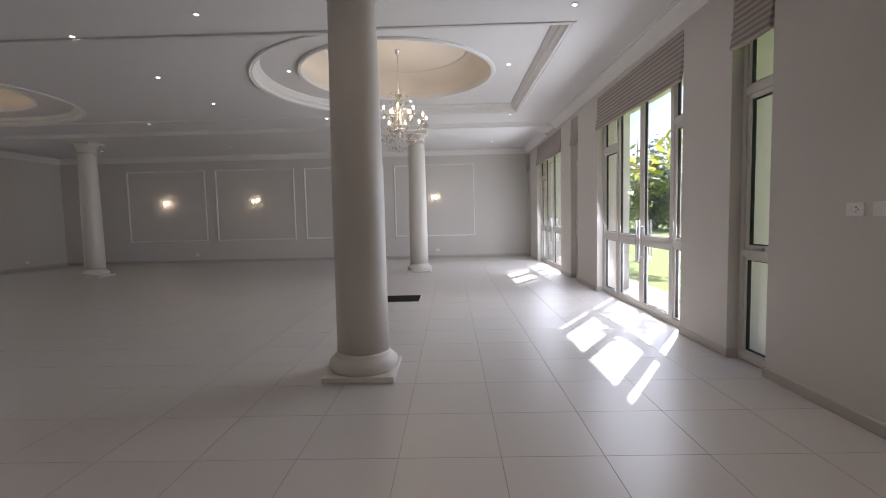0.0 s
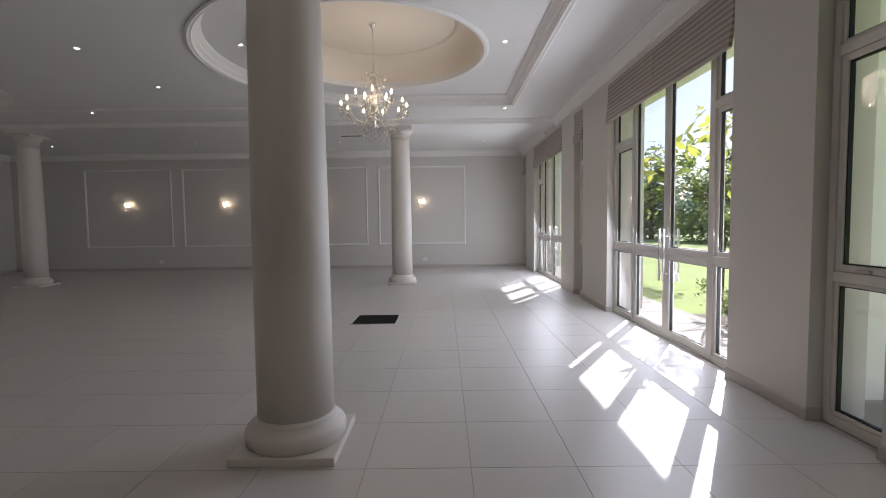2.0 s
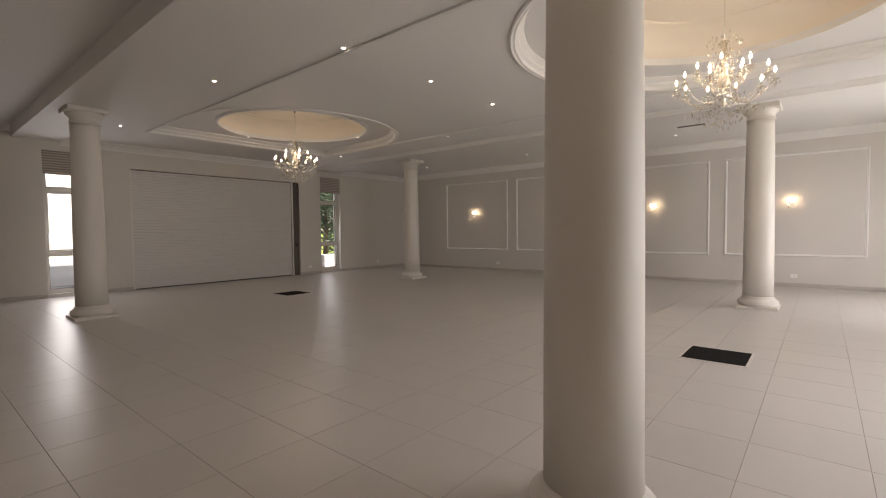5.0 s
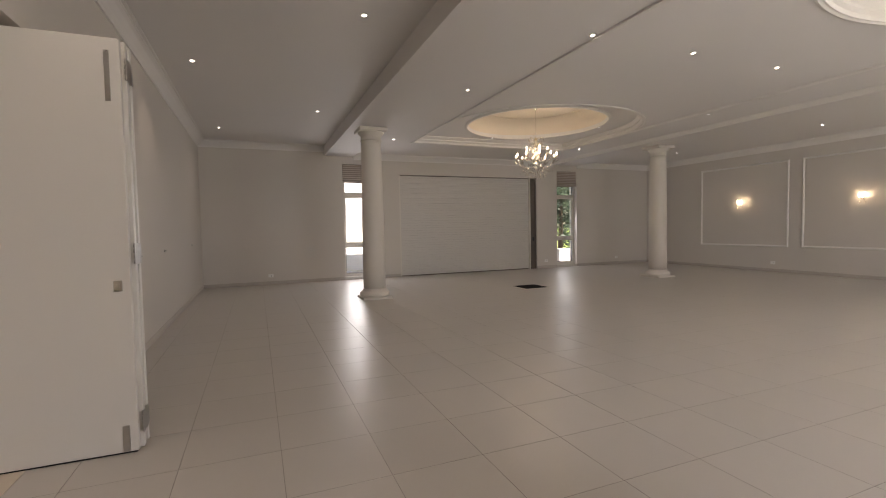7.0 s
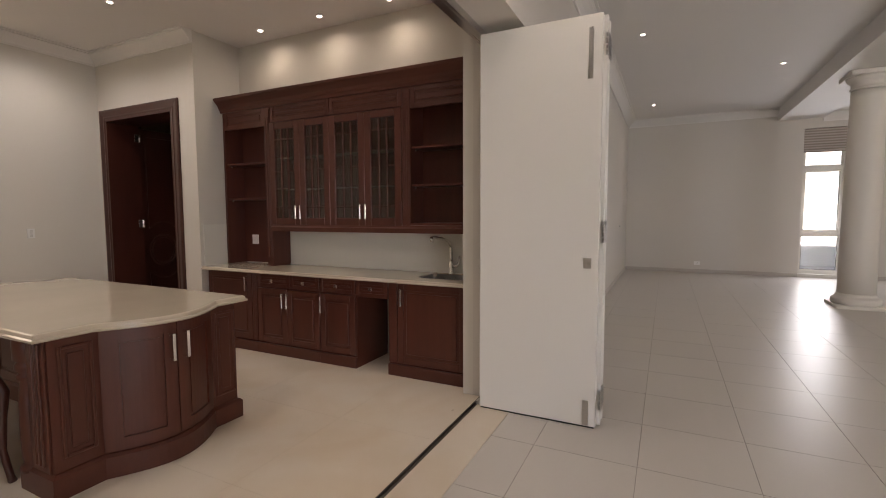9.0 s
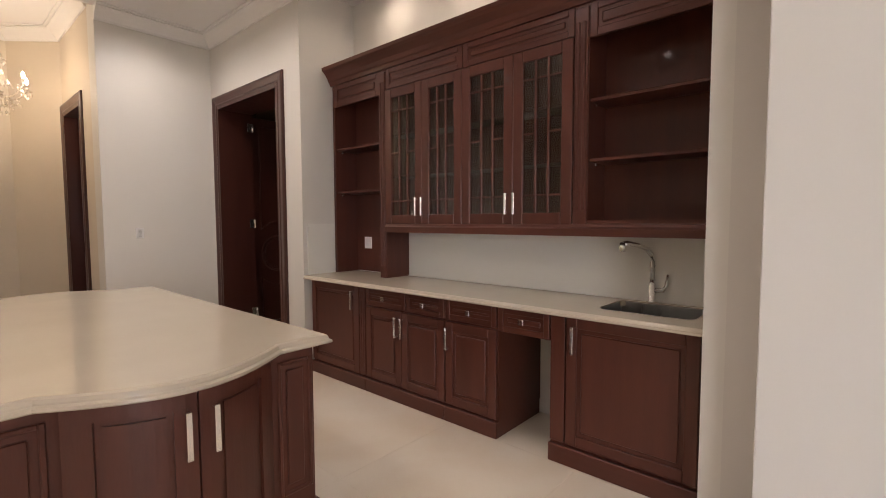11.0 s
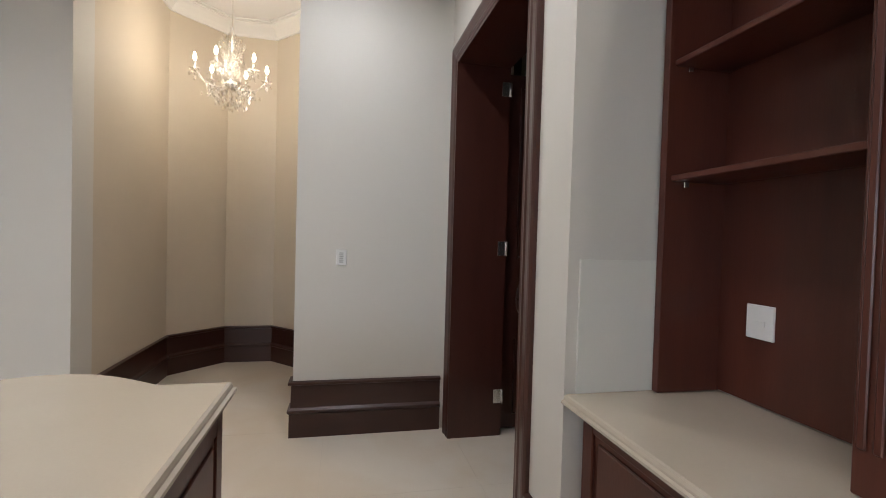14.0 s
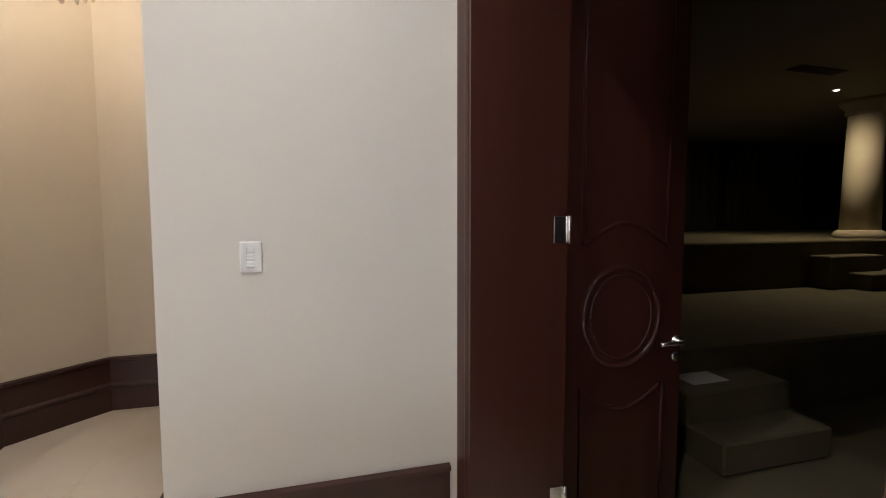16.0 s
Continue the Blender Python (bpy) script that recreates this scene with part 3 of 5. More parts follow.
# columns
def column(x, y):
    c = thing("column", "cream painted round column with a moulded base", "column", (x, y, 0), "columns of the hall")
    part("plinth", cube_bm(-0.308, 0.308, -0.308, 0.308, 0, 0.05, 0.004), COLUMN, c)
    bm = bmesh.new()
    base = [(0.29, 0.05)] + [(0.285 + 0.022 * math.sin(radians(a)), 0.10 - 0.05 * math.cos(radians(a))) for a in range(20, 180, 20)]
    lathe(bm, base + [(0.272, 0.155), (0.262, 0.17), (0.25, 0.178), (0.25, 0.19), (0.236, 0.215)], steps=48)
    part("base", bm, COLUMN, c)
    bm = bmesh.new()
    lathe(bm, [(0.232, 0.20), (0.230, 0.8), (0.226, 1.6), (0.216, 2.4), (0.205, 3.16), (0.204, 3.27)], steps=48)
    part("shaft", bm, COLUMN, c)
    bm = bmesh.new()
    lathe(bm, [(0.205, 3.27), (0.222, 3.275), (0.222, 3.30), (0.207, 3.31), (0.208, 3.37), (0.225, 3.385), (0.258, 3.42), (0.27, 3.445), (0.27, 3.46)], steps=48)
    part("capital", bm, COLUMN, c)
    part("abacus", cube_bm(-0.285, 0.285, -0.285, 0.285, 3.46, BEAM_Z - 0.001, 0.006), COLUMN, c)


for x, y in ((-0.237, 4.70), (-0.26, 12.37), (-8.95, 12.63), (-9.07, 4.76)):
    column(x, y)


# glazed doors and slit windows of the east wall
def pane_frame(parent, name, y0, y1, z0, z1, wide, x=3.29, deep=0.06, gasket=True):
    bm = bmesh.new()
    for a0, a1, b0, b1 in ((y0, y0 + wide, z0, z1), (y1 - wide, y1, z0, z1), (y0 + wide, y1 - wide, z0, z0 + wide), (y0 + wide, y1 - wide, z1 - wide, z1)):
        box(bm, x, x + deep, a0, a1, b0, b1, 0.004)
    f = part(name, bm, FRAME, parent)
    g = part("pane", cube_bm(x + deep * 0.45, x + deep * 0.55, y0 + wide - 0.004, y1 - wide + 0.004, z0 + wide - 0.004, z1 - wide + 0.004), GLASS, f)
    g.visible_shadow = False
    if gasket:
        bm = bmesh.new()
        w = 0.008
        for a0, a1, b0, b1 in ((y0 + wide, y0 + wide + w, z0 + wide, z1 - wide), (y1 - wide - w, y1 - wide, z0 + wide, z1 - wide), (y0 + wide, y1 - wide, z0 + wide, z0 + wide + w), (y0 + wide, y1 - wide, z1 - wide - w, z1 - wide)):
            box(bm, x + deep * 0.25, x + deep * 0.75, a0, a1, b0, b1)
        part("gasket", bm, GASKET, f)
    return f


def pull_handle(parent, y, z0, z1, x):
    bm = bmesh.new()
    tube(bm, [(x, y, z0), (x, y, z1)], 0.014, 12)
    for z in (z0 + 0.09, z1 - 0.09):
        tube(bm, [(x, y, z), (3.31 if x < 3.31 else 3.33, y, z)], 0.010, 8)
    part("door_handle", bm, STEEL, parent, "tall tubular steel pull handle")


def glazed_doors(n, y0, y1):
    w = tagged(new("window_%d" % n), "champagne aluminium glazed double doors with side lights", "glazed door", kind="structure")
    a, b, mid = y0 + 0.47, y1 - 0.70, (y0 + 0.47 + y1 - 0.70) / 2
    bm = bmesh.new()
    for u0, u1 in ((y0, y0 + 0.05), (a - 0.05, a), (b, b + 0.05), (y1 - 0.05, y1)):
        box(bm, 3.275, 3.365, u0, u1, 0.0, 3.38, 0.004)
    box(bm, 3.275, 3.365, y0 + 0.05, y1 - 0.05, 3.32, 3.38)
    for u0, u1 in ((y0 + 0.05, a - 0.05), (b + 0.05, y1 - 0.05)):
        for z in (0.0, 0.96, 2.42):
            box(bm, 3.275, 3.365, u0, u1, z, z + 0.07, 0.004)
    box(bm, 3.275, 3.365, a, b, 0.0, 0.03)
    box(bm, 3.275, 3.365, a, b, 3.10, 3.16)
    part("window_frame", bm, FRAME, w)
    for u0, u1 in ((y0 + 0.05, a - 0.05), (b + 0.05, y1 - 0.05)):
        pane_frame(w, "side_light", u0, u1, 0.07, 0.96, 0.028)
        pane_frame(w, "casement", u0, u1, 1.03, 2.42, 0.045)
        pane_frame(w, "top_light", u0, u1, 2.49, 3.32, 0.028)
    for u0, u1, hy in ((a, mid - 0.002, mid - 0.05), (mid + 0.002, b, mid + 0.05)):
        leaf = pane_frame(w, "door_leaf", u0, u1, 0.03, 0.994, 0.075)
        pane_frame(w, "door_leaf_upper", u0, u1, 0.996, 3.10, 0.07)
        pull_handle(leaf, hy, 0.67, 1.28, 3.235)
        pull_handle(leaf, hy, 0.67, 1.28, 3.405)
    return w


def slit_window(n, y0, y1, x=3.29, z0=0.0, west=False):
    w = tagged(new("window_%d" % n), "tall narrow champagne aluminium window in a deep reveal", "window", kind="structure")
    top = 3.32 if west else 3.38
    bm = bmesh.new()
    for u0, u1 in ((y0, y0 + 0.05), (y1 - 0.05, y1)):
        box(bm, x - 0.015, x + 0.075, u0, u1, z0, top, 0.004)
    for z in (z0, 0.96, 2.42, top - 0.05):
        box(bm, x - 0.015, x + 0.075, y0 + 0.05, y1 - 0.05, z, z + (0.07 if z < 3 else 0.05), 0.004)
    part("window_frame", bm, FRAME, w)
    pane_frame(w, "fixed_light", y0 + 0.05, y1 - 0.05, z0 + 0.07, 0.96, 0.025, x)
    case = pane_frame(w, "casement", y0 + 0.05, y1 - 0.05, 1.03, 2.42, 0.045, x)
    pane_frame(w, "top_light", y0 + 0.05, y1 - 0.05, 2.49, top - 0.05, 0.025, x)
    s = 1 if west else -1
    bm = bmesh.new()
    box(bm, x + s * 0.012 - 0.012 + (0.06 if west else 0), x + s * 0.012 + 0.012 + (0.06 if west else 0), (y0 + y1) / 2 - 0.05, (y0 + y1) / 2 + 0.05, 1.035, 1.055, 0.003)
    part("stay", bm, STEEL, case)
    return w


for k, (a, b) in enumerate(DOORS):
    glazed_doors(k + 1, a, b)
for k, (a, b) in enumerate(SLITS):
    slit_window(k + 3, a, b)
for k, (a, b) in enumerate(WEST_SLITS):
    slit_window(k + 6, a, b, WEST - 0.22, 0.08, True)


# roman blinds
def roman_blind(x, y0, y1, z0, z1, splits, side=-1):
    c = thing("roman_blind", "brown and cream striped fabric roman blind, pulled up", "blind", (x, (y0 + y1) / 2, z1), "roman blinds at the windows")
    wide = y1 - y0
    part("headrail", cube_bm(-0.02, 0.02, -wide / 2, wide / 2, -0.04, 0.0), WHITE, c)
    step = wide / splits
    for k in range(splits):
        bm = bmesh.new()
        u0, u1 = -wide / 2 + k * step + (0.006 if k else 0), -wide / 2 + (k + 1) * step - (0.006 if k < splits - 1 else 0)
        drop = z1 - z0
        prof = [(0.022, 0.0), (0.026, -0.35 * drop), (0.034, -0.62 * drop), (0.05, -0.75 * drop), (0.046, -0.80 * drop), (0.062, -0.88 * drop), (0.056, -0.92 * drop), (0.066, -0.97 * drop), (0.058, -drop), (0.03, -drop), (0.012, -0.75 * drop), (0.008, 0)]
        n = 10
        rings = []
        for j in range(n + 1):
            u = u0 + (u1 - u0) * j / n
            sag = 0.014 * math.sin(math.pi * j / n)
            rings.append([bm.verts.new((side * o, u, z - sag * (-z / drop))) for o, z in prof])
        for ra, rb in zip(rings, rings[1:]):
            for i in range(len(prof)):
                bm.faces.new((ra[i], rb[i], rb[(i + 1) % len(prof)], ra[(i + 1) % len(prof)]))
        bm.faces.new(rings[0]), bm.faces.new(rings[-1])
        bmesh.ops.recalc_face_normals(bm, faces=bm.faces)
        part("fabric", bm, BLIND, c)
    # a black strip stands in for the shade in the split between fabrics
    for k in range(1, splits):
        part("pleat_shade_strip", cube_bm(side * 0.005 - 0.004, side * 0.005 + 0.004, -wide / 2 + k * step - 0.006, -wide / 2 + k * step + 0.006, -(z1 - z0) * 0.97, -0.03), GASKET, c)


for a, b in DOORS:
    roman_blind(3.19, a + 0.01, b - 0.01, 2.83, 3.375, 2)
for a, b in SLITS:
    roman_blind(3.20, a + 0.01, b - 0.01, 2.83, 3.375, 1)
for a, b in WEST_SLITS:
    roman_blind(WEST - 0.06, a + 0.01, b - 0.01, 2.80, 3.315, 1, 1)

# roller shutter
sh = thing("roller_shutter", "closed pale roller shutter of narrow horizontal slats", "shutter", (WEST - 0.10, (SHUT[0] + SHUT[1]) / 2, 0))
half = (SHUT[1] - SHUT[0]) / 2
slat = mesh_of("slat", cube_bm(-0.012, 0.012, -half + 0.03, half - 0.23, 0.001, 0.0745, 0.006), SHUTTER)
for k in range(40):
    ob = new("slat", slat)
    ob.parent, ob.location = sh, (0.004 * (k % 2), 0, 0.02 + 0.0755 * k)
bm = cube_bm(-0.05, 0.05, half - 0.22, half - 0.002, 0, 3.05)
box(bm, 0.02, 0.07, half - 0.20, half - 0.16, 0, 3.05)
part("guide_channel", bm, SHADOWGAP, sh, "dark metal guide channel")
part("guide_rail", cube_bm(-0.03, 0.06, -half, -half + 0.05, 0, 3.05), FRAME, sh)
part("guide_rail", cube_bm(-0.02, 0.07, half - 0.27, half - 0.22, 0, 3.05), FRAME, sh)
part("lock", cube_bm(0.05, 0.075, half - 0.14, half - 0.08, 0.95, 1.07, 0.004), GASKET, sh, "small black lock")
part("backing", cube_bm(-0.08, -0.02, -half, half, 0, 3.06), SHADOWGAP, sh)

# folding door leaves, stacked
leaves = thing("folding_door", "white folding door leaves stacked open", "folding door", (JAMB_X, TRACK + 0.05, 0))
LW, LH = 0.83, 2.70
for k in range(4):
    x0 = 0.20 - 0.052 * k
    off = 0.0 if k % 2 == 0 else 0.018
    leaf = part("leaf", cube_bm(x0 - 0.046, x0, 0.004 + off, LW + off * 1.3, 0.012, LH, 0.004), LEAFPAINT, leaves)
    part("seal", cube_bm(x0 - 0.04, x0 - 0.006, 0.01 + off, LW - 0.01, 0.002, 0.012), GASKET, leaf)
    if k < 3:
        for z in (0.19, 1.32, 2.52):
            bm = bmesh.new()
            for dz in (-0.055, -0.018, 0.018, 0.055):
                tube(bm, [(x0 - 0.049, LW + 0.022, z + dz - 0.014), (x0 - 0.049, LW + 0.022, z + dz + 0.014)], 0.009, 8)
            box(bm, x0 - 0.085, x0 - 0.014, LW + 0.026, LW + 0.030, z - 0.07, z + 0.07)
            part("hinge", bm, STEEL, leaf, "brushed steel butt hinge")
    if k == 0:
        bm = cube_bm(x0, x0 + 0.004, LW - 0.095, LW - 0.045, 1.08, 1.15, 0.001)
        box(bm, x0 + 0.004, x0 + 0.010, LW - 0.078, LW - 0.062, 1.105, 1.125)
        part("latch", bm, STEEL, leaf, "small square steel flush latch")
        part("shoot_bolt", cube_bm(x0, x0 + 0.006, LW - 0.085, LW - 0.045, 0.02, 0.19, 0.001), STEEL, leaf)
        part("shoot_bolt", cube_bm(x0, x0 + 0.006, LW - 0.085, LW - 0.055, 2.30, 2.62, 0.001), STEEL, leaf)
part("pivot", cube_bm(0.10, 0.16, -0.045, 0.0, 0.004, 0.03, 0.004), STEEL, leaves)
for x in (-6.07, -7.68, -10.83):
    bm = bmesh.new()
    lathe(bm, [(0.022, 0), (0.022, 0.006), (0.012, 0.01), (0.012, 0.03), (0.001, 0.032)], (x, SOUTH, 1.18), 16, Matrix.Rotation(radians(-90), 4, "X"))
    solid("wall_stud", bm, STEEL, "small round steel stud on the wall", "stud", group="studs on the wall")


# floor mats and sockets
def floor_mat(x, y):
    c = thing("floor_mat", "black square entrance mat in a pale metal frame", "mat", (x, y, 0), "mats under the chandeliers")
    part("rubber_pad", cube_bm(-0.30, 0.30, -0.30, 0.30, 0.0, 0.010, 0.003), MAT, c)
    bm = bmesh.new()
    for b in ((-0.325, 0.325, -0.325, -0.30), (-0.325, 0.325, 0.30, 0.325), (-0.325, -0.30, -0.30, 0.30), (0.30, 0.325, -0.30, 0.30)):
        box(bm, *b, 0, 0.007)
    part("frame", bm, FRAME, c)


floor_mat(-0.28, 8.39)
floor_mat(-8.88, 8.50)


def socket(x, y, z, facing, wide=0.13, double=True):
    turn = {"n": 0, "w": 90, "s": 180, "e": -90}[facing]
    c = thing("power_socket", "white plastic wall socket plate", "socket", (x, y, z), "sockets on the walls", turn)
    part("plate", cube_bm(-wide / 2, wide / 2, 0, 0.010, -0.045, 0.045, 0.003), WHITE, c)
    if double:
        bm = bmesh.new()
        for dx, dz in ((-0.025, 0.0), (-0.010, 0.014), (-0.010, -0.014)):
            box(bm, dx - 0.004, dx + 0.004, 0.009, 0.0112, dz - 0.004, dz + 0.004)
        part("socket_hole", bm, GASKET, c)
        part("rocker", cube_bm(0.02, 0.045, 0.010, 0.014, -0.012, 0.012, 0.002), WHITE, c)


socket(EAST, 3.60, 1.38, "w")
socket(EAST, 3.41, 1.38, "w", double=False)
socket(WEST, 2.80, 0.24, "e")
socket(WEST, 11.67, 0.25, "e")
socket(WEST, 14.75, 0.25, "e")
socket(-8.2, NORTH, 0.26, "s")
socket(0.1, NORTH, 0.26, "s")
socket(-0.475, KEYWALL, 1.31, "n")


# sconces
def sconce(x):
    c = thing("wall_sconce", "small lit crystal wall sconce with chrome backplate", "wall lamp", (x, NORTH, 2.02), "sconces on the panelled wall")
    bm = bmesh.new()
    lathe(bm, [(0.045, 0), (0.045, 0.012), (0.02, 0.02), (0.015, 0.05), (0.001, 0.052)], (0, 0, -0.03), 20, Matrix.Rotation(radians(90), 4, "X"))
    part("backplate", bm, CHROME, c)
    for sx in (-0.04, 0.04):
        bm = bmesh.new()
        tube(bm, [(sx * 0.3, -0.04, -0.05), (sx, -0.06, -0.08), (sx * 1.3, -0.075, -0.04), (sx * 1.3, -0.075, 0.0)], 0.006)
        part("arm", bm, CHROME, c)
        bm = bmesh.new()
        lathe(bm, [(0.011, 0), (0.018, 0.025), (0.016, 0.05), (0.006, 0.08), (0.001, 0.09)], (sx * 1.3, -0.075, 0.0), 12)
        part("bulb", bm, BULB, c)
    rnd = random.Random(4)
    for k in range(14):
        bm = bmesh.new()
        px, pz = rnd.uniform(-0.085, 0.085), rnd.uniform(-0.16, 0.10)
        bmesh.ops.create_icosphere(bm, subdivisions=1, radius=0.016, matrix=Matrix.LocRotScale((px, -0.06 - rnd.uniform(0, 0.05), pz), None, (0.8, 0.8, 1.7)))
        part("crystal", bm, CRYSTAL, c)


for x in SCONCES:
    sconce(x)


# chandeliers
def chandelier(x, y, top, size, arms, tiers, drop):
    """size: reach of the arms; drop: from the ceiling to the arm hub."""
    c = thing("chandelier", "lit crystal chandelier with candle bulbs on curved arms", "chandelier", (x, y, top), "chandeliers")
    bm = bmesh.new()
    lathe(bm, [(0.055, 0), (0.055, -0.02), (0.03, -0.05), (0.012, -0.075), (0.004, -0.08)], steps=20)
    part("ceiling_cup", bm, CHROME, c)
    bm = bmesh.new()
    tube(bm, [(0, 0, -0.07), (0.004, 0, -drop + size * 0.9)], 0.006)
    part("chain", bm, CHROME, c)
    hub = -drop
    s = size / 0.46
    bm = bmesh.new()
    lathe(bm, [(0.012, 0.60 * s), (0.045, 0.57 * s), (0.022, 0.50 * s), (0.055, 0.42 * s), (0.025, 0.32 * s), (0.045, 0.20 * s), (0.07, 0.10 * s), (0.02, 0.04 * s), (0.075, 0.0), (0.06, -0.03 * s), (0.02, -0.06 * s), (0.035, -0.10 * s), (0.004, -0.14 * s)], (0, 0, hub), 20)
    part("stem", bm, GLOWGILT if tiers > 1 else CRYSTAL, c, "glass stem coloured pale gold for the glow of the bulbs" if tiers > 1 else "turned glass stem")
    bm = bmesh.new()
    lathe(bm, [(0.03, 0.03), (0.085 * s, 0.015), (0.075 * s, -0.02), (0.02, -0.035)], (0, 0, hub - 0.02), 24)
    part("hub_dish", bm, CHROME, c)
    rnd = random.Random(7)
    drops = bmesh.new()

    def crystal(px, py, pz, r, tall):
        bmesh.ops.create_icosphere(drops, subdivisions=1, radius=r, matrix=Matrix.LocRotScale((px, py, pz), None, (1, 1, tall)))

    for tier in range(tiers):
        reach, high, count = (size, 0.0, arms) if tier == 0 else (size * 0.56, 0.15 * s, arms // 2)
        for k in range(count):
            a = 2 * math.pi * (k + 0.3 + 0.5 * tier) / count
            ca, sa = math.cos(a), math.sin(a)
            pts = []
            for j in range(9):
                u = j / 8
                pts.append((ca * reach * u, sa * reach * u, hub + high - 0.13 * s * math.sin(math.pi * u * 0.9) + 0.13 * s * u * u))
            bm = bmesh.new()
            tube(bm, pts, 0.009, 6)
            arm = part("arm", bm, CRYSTAL, c)
            ex, ey, ez = pts[-1]
            bm = bmesh.new()
            lathe(bm, [(0.008, -0.012), (0.042, 0.0), (0.046, 0.008), (0.012, 0.006), (0.012, 0.075), (0.009, 0.078)], (ex, ey, ez), 12)
            part("candle_cup", bm, CRYSTAL, arm)
            bm = bmesh.new()
            lathe(bm, [(0.007, 0.078), (0.0135, 0.095), (0.013, 0.11), (0.006, 0.13), (0.001, 0.143)], (ex, ey, ez), 10)
            part("bulb", bm, BULB, arm)
            for j in range(5):
                b = 2 * math.pi * j / 5
                crystal(ex + 0.04 * math.cos(b), ey + 0.04 * math.sin(b), ez - 0.035, 0.010, 2.0)
            crystal(ex, ey, ez - 0.06, 0.013, 2.4)
            for u in (0.35, 0.6, 0.8):
                crystal(ca * reach * u, sa * reach * u, hub + high - 0.16 * s - rnd.uniform(0, 0.05), 0.010, 2.2)
    for ring_r, ring_z, count in ((0.17, 0.54, 16), (0.12, 0.60, 12), (0.15, 0.44, 16), (0.10, 0.30, 14), (0.13, 0.36, 14), (0.08, 0.20, 12), (0.19, 0.12, 18), (0.22, -0.14, 18), (0.15, -0.20, 14), (0.30, -0.17, 20), (0.24, -0.25, 14), (0.17, -0.31, 10), (0.09, -0.30, 8), (0.05, -0.36, 4)):
        for k in range(count):
            a = 2 * math.pi * k / count + rnd.uniform(-0.1, 0.1)
            crystal(ring_r * s * math.cos(a), ring_r * s * math.sin(a), hub + ring_z * s + rnd.uniform(-0.03, 0.03), 0.011, 2.0)
    for k in range(6 if tiers == 1 else 0):
        a = 2 * math.pi * (k + 0.3) / 6
        for j in range(14):
            u = j / 13
            r = (0.08 + 0.22 * u ** 1.6) * s
            crystal(r * math.cos(a), r * math.sin(a), hub + (0.56 - 0.50 * u) * s, 0.008, 1.0)
    for k in range(150 if tiers > 1 else 40):
        a, u = rnd.uniform(0, 6.28), rnd.random()
        crystal((0.05 + 0.08 * u) * s * math.cos(a), (0.05 + 0.08 * u) * s * math.sin(a), hub + (0.56 - 0.66 * u) * s, 0.010, 1.3)
    tagged(part("crystal_drops", drops, CRYSTAL, c), "hanging clear crystal drops", kind="stuff")


chandelier(LAMP1[0], LAMP1[1], DOME_Z, 0.46, 10, 2, 1.30)
chandelier(LAMP2[0], LAMP2[1], DOME_Z, 0.46, 10, 2, 1.30)
chandelier(-1.66, -5.33, 3.62, 0.28, 6, 1, 0.95)


# downlights
def downlight(x, y, z):
    c = thing("downlight", "small round recessed ceiling downlight, lit", "downlight", (x, y, z), "ceiling downlights")
    bm = bmesh.new()
    lathe(bm, [(0.024, -0.001), (0.038, -0.001), (0.038, -0.006), (0.026, -0.008), (0.024, -0.004)], steps=20)
    part("trim_ring", bm, WHITE, c)
    bm = bmesh.new()
    lathe(bm, [(0.022, -0.0008), (0.022, -0.0075)], steps=16)
    part("lens", bm, LAMPDISC, c)


for x, y in ((-6.74, 1.75), (-11.1, 1.78), (-2.4, 1.75), (1.95, 1.75), (-8.98, 3.68), (-4.63, 3.66), (-0.3, 3.66)):
    downlight(x, y, SOUTH_Z)
for x, y in ((-3.85, 6.12), (-3.86, 7.72), (-3.86, 9.36), (-6.2, 5.65), (-10.4, 5.65), (-2.1, 5.65), (1.95, 5.7), (-6.15, 10.95), (-2.13, 10.9), (1.93, 10.98), (-10.28, 11.08), (-6.03, 14.45), (-2.1, 14.5), (1.85, 14.6), (-10.05, 14.6)):
    downlight(x, y, MAIN_Z)
for x, y in ((1.55, 8.10), (-1.97, 8.10), (-0.2, 6.50), (-0.2, 10.25), (-6.55, 8.28), (-8.45, 6.60), (-8.4, 10.15), (-10.3, 8.3)):
    downlight(x, y, TRAY_Z)
# the two at x=1.4 are unseen, added to go with their fill spots
for x, y in ((-3.70, -1.88), (-3.70, -1.07), (-3.70, -0.25), (-2.6, -2.6), (-2.6, -0.6), (-0.6, -2.6), (-0.6, -0.6), (1.4, -2.6), (1.4, -0.6)):
    downlight(x, y, BAR_Z)
vent = thing("ceiling_vent", "small dark slotted ceiling air vent", "vent", (-1.6, 13.6, MAIN_Z))
part("frame", cube_bm(-0.3, 0.3, -0.08, 0.08, -0.012, -0.001, 0.003), WHITE, vent)
for k in range(4):
    part("slat", cube_bm(-0.27, 0.27, -0.06 + 0.03 * k, -0.04 + 0.03 * k, -0.016, -0.012), GASKET, vent)


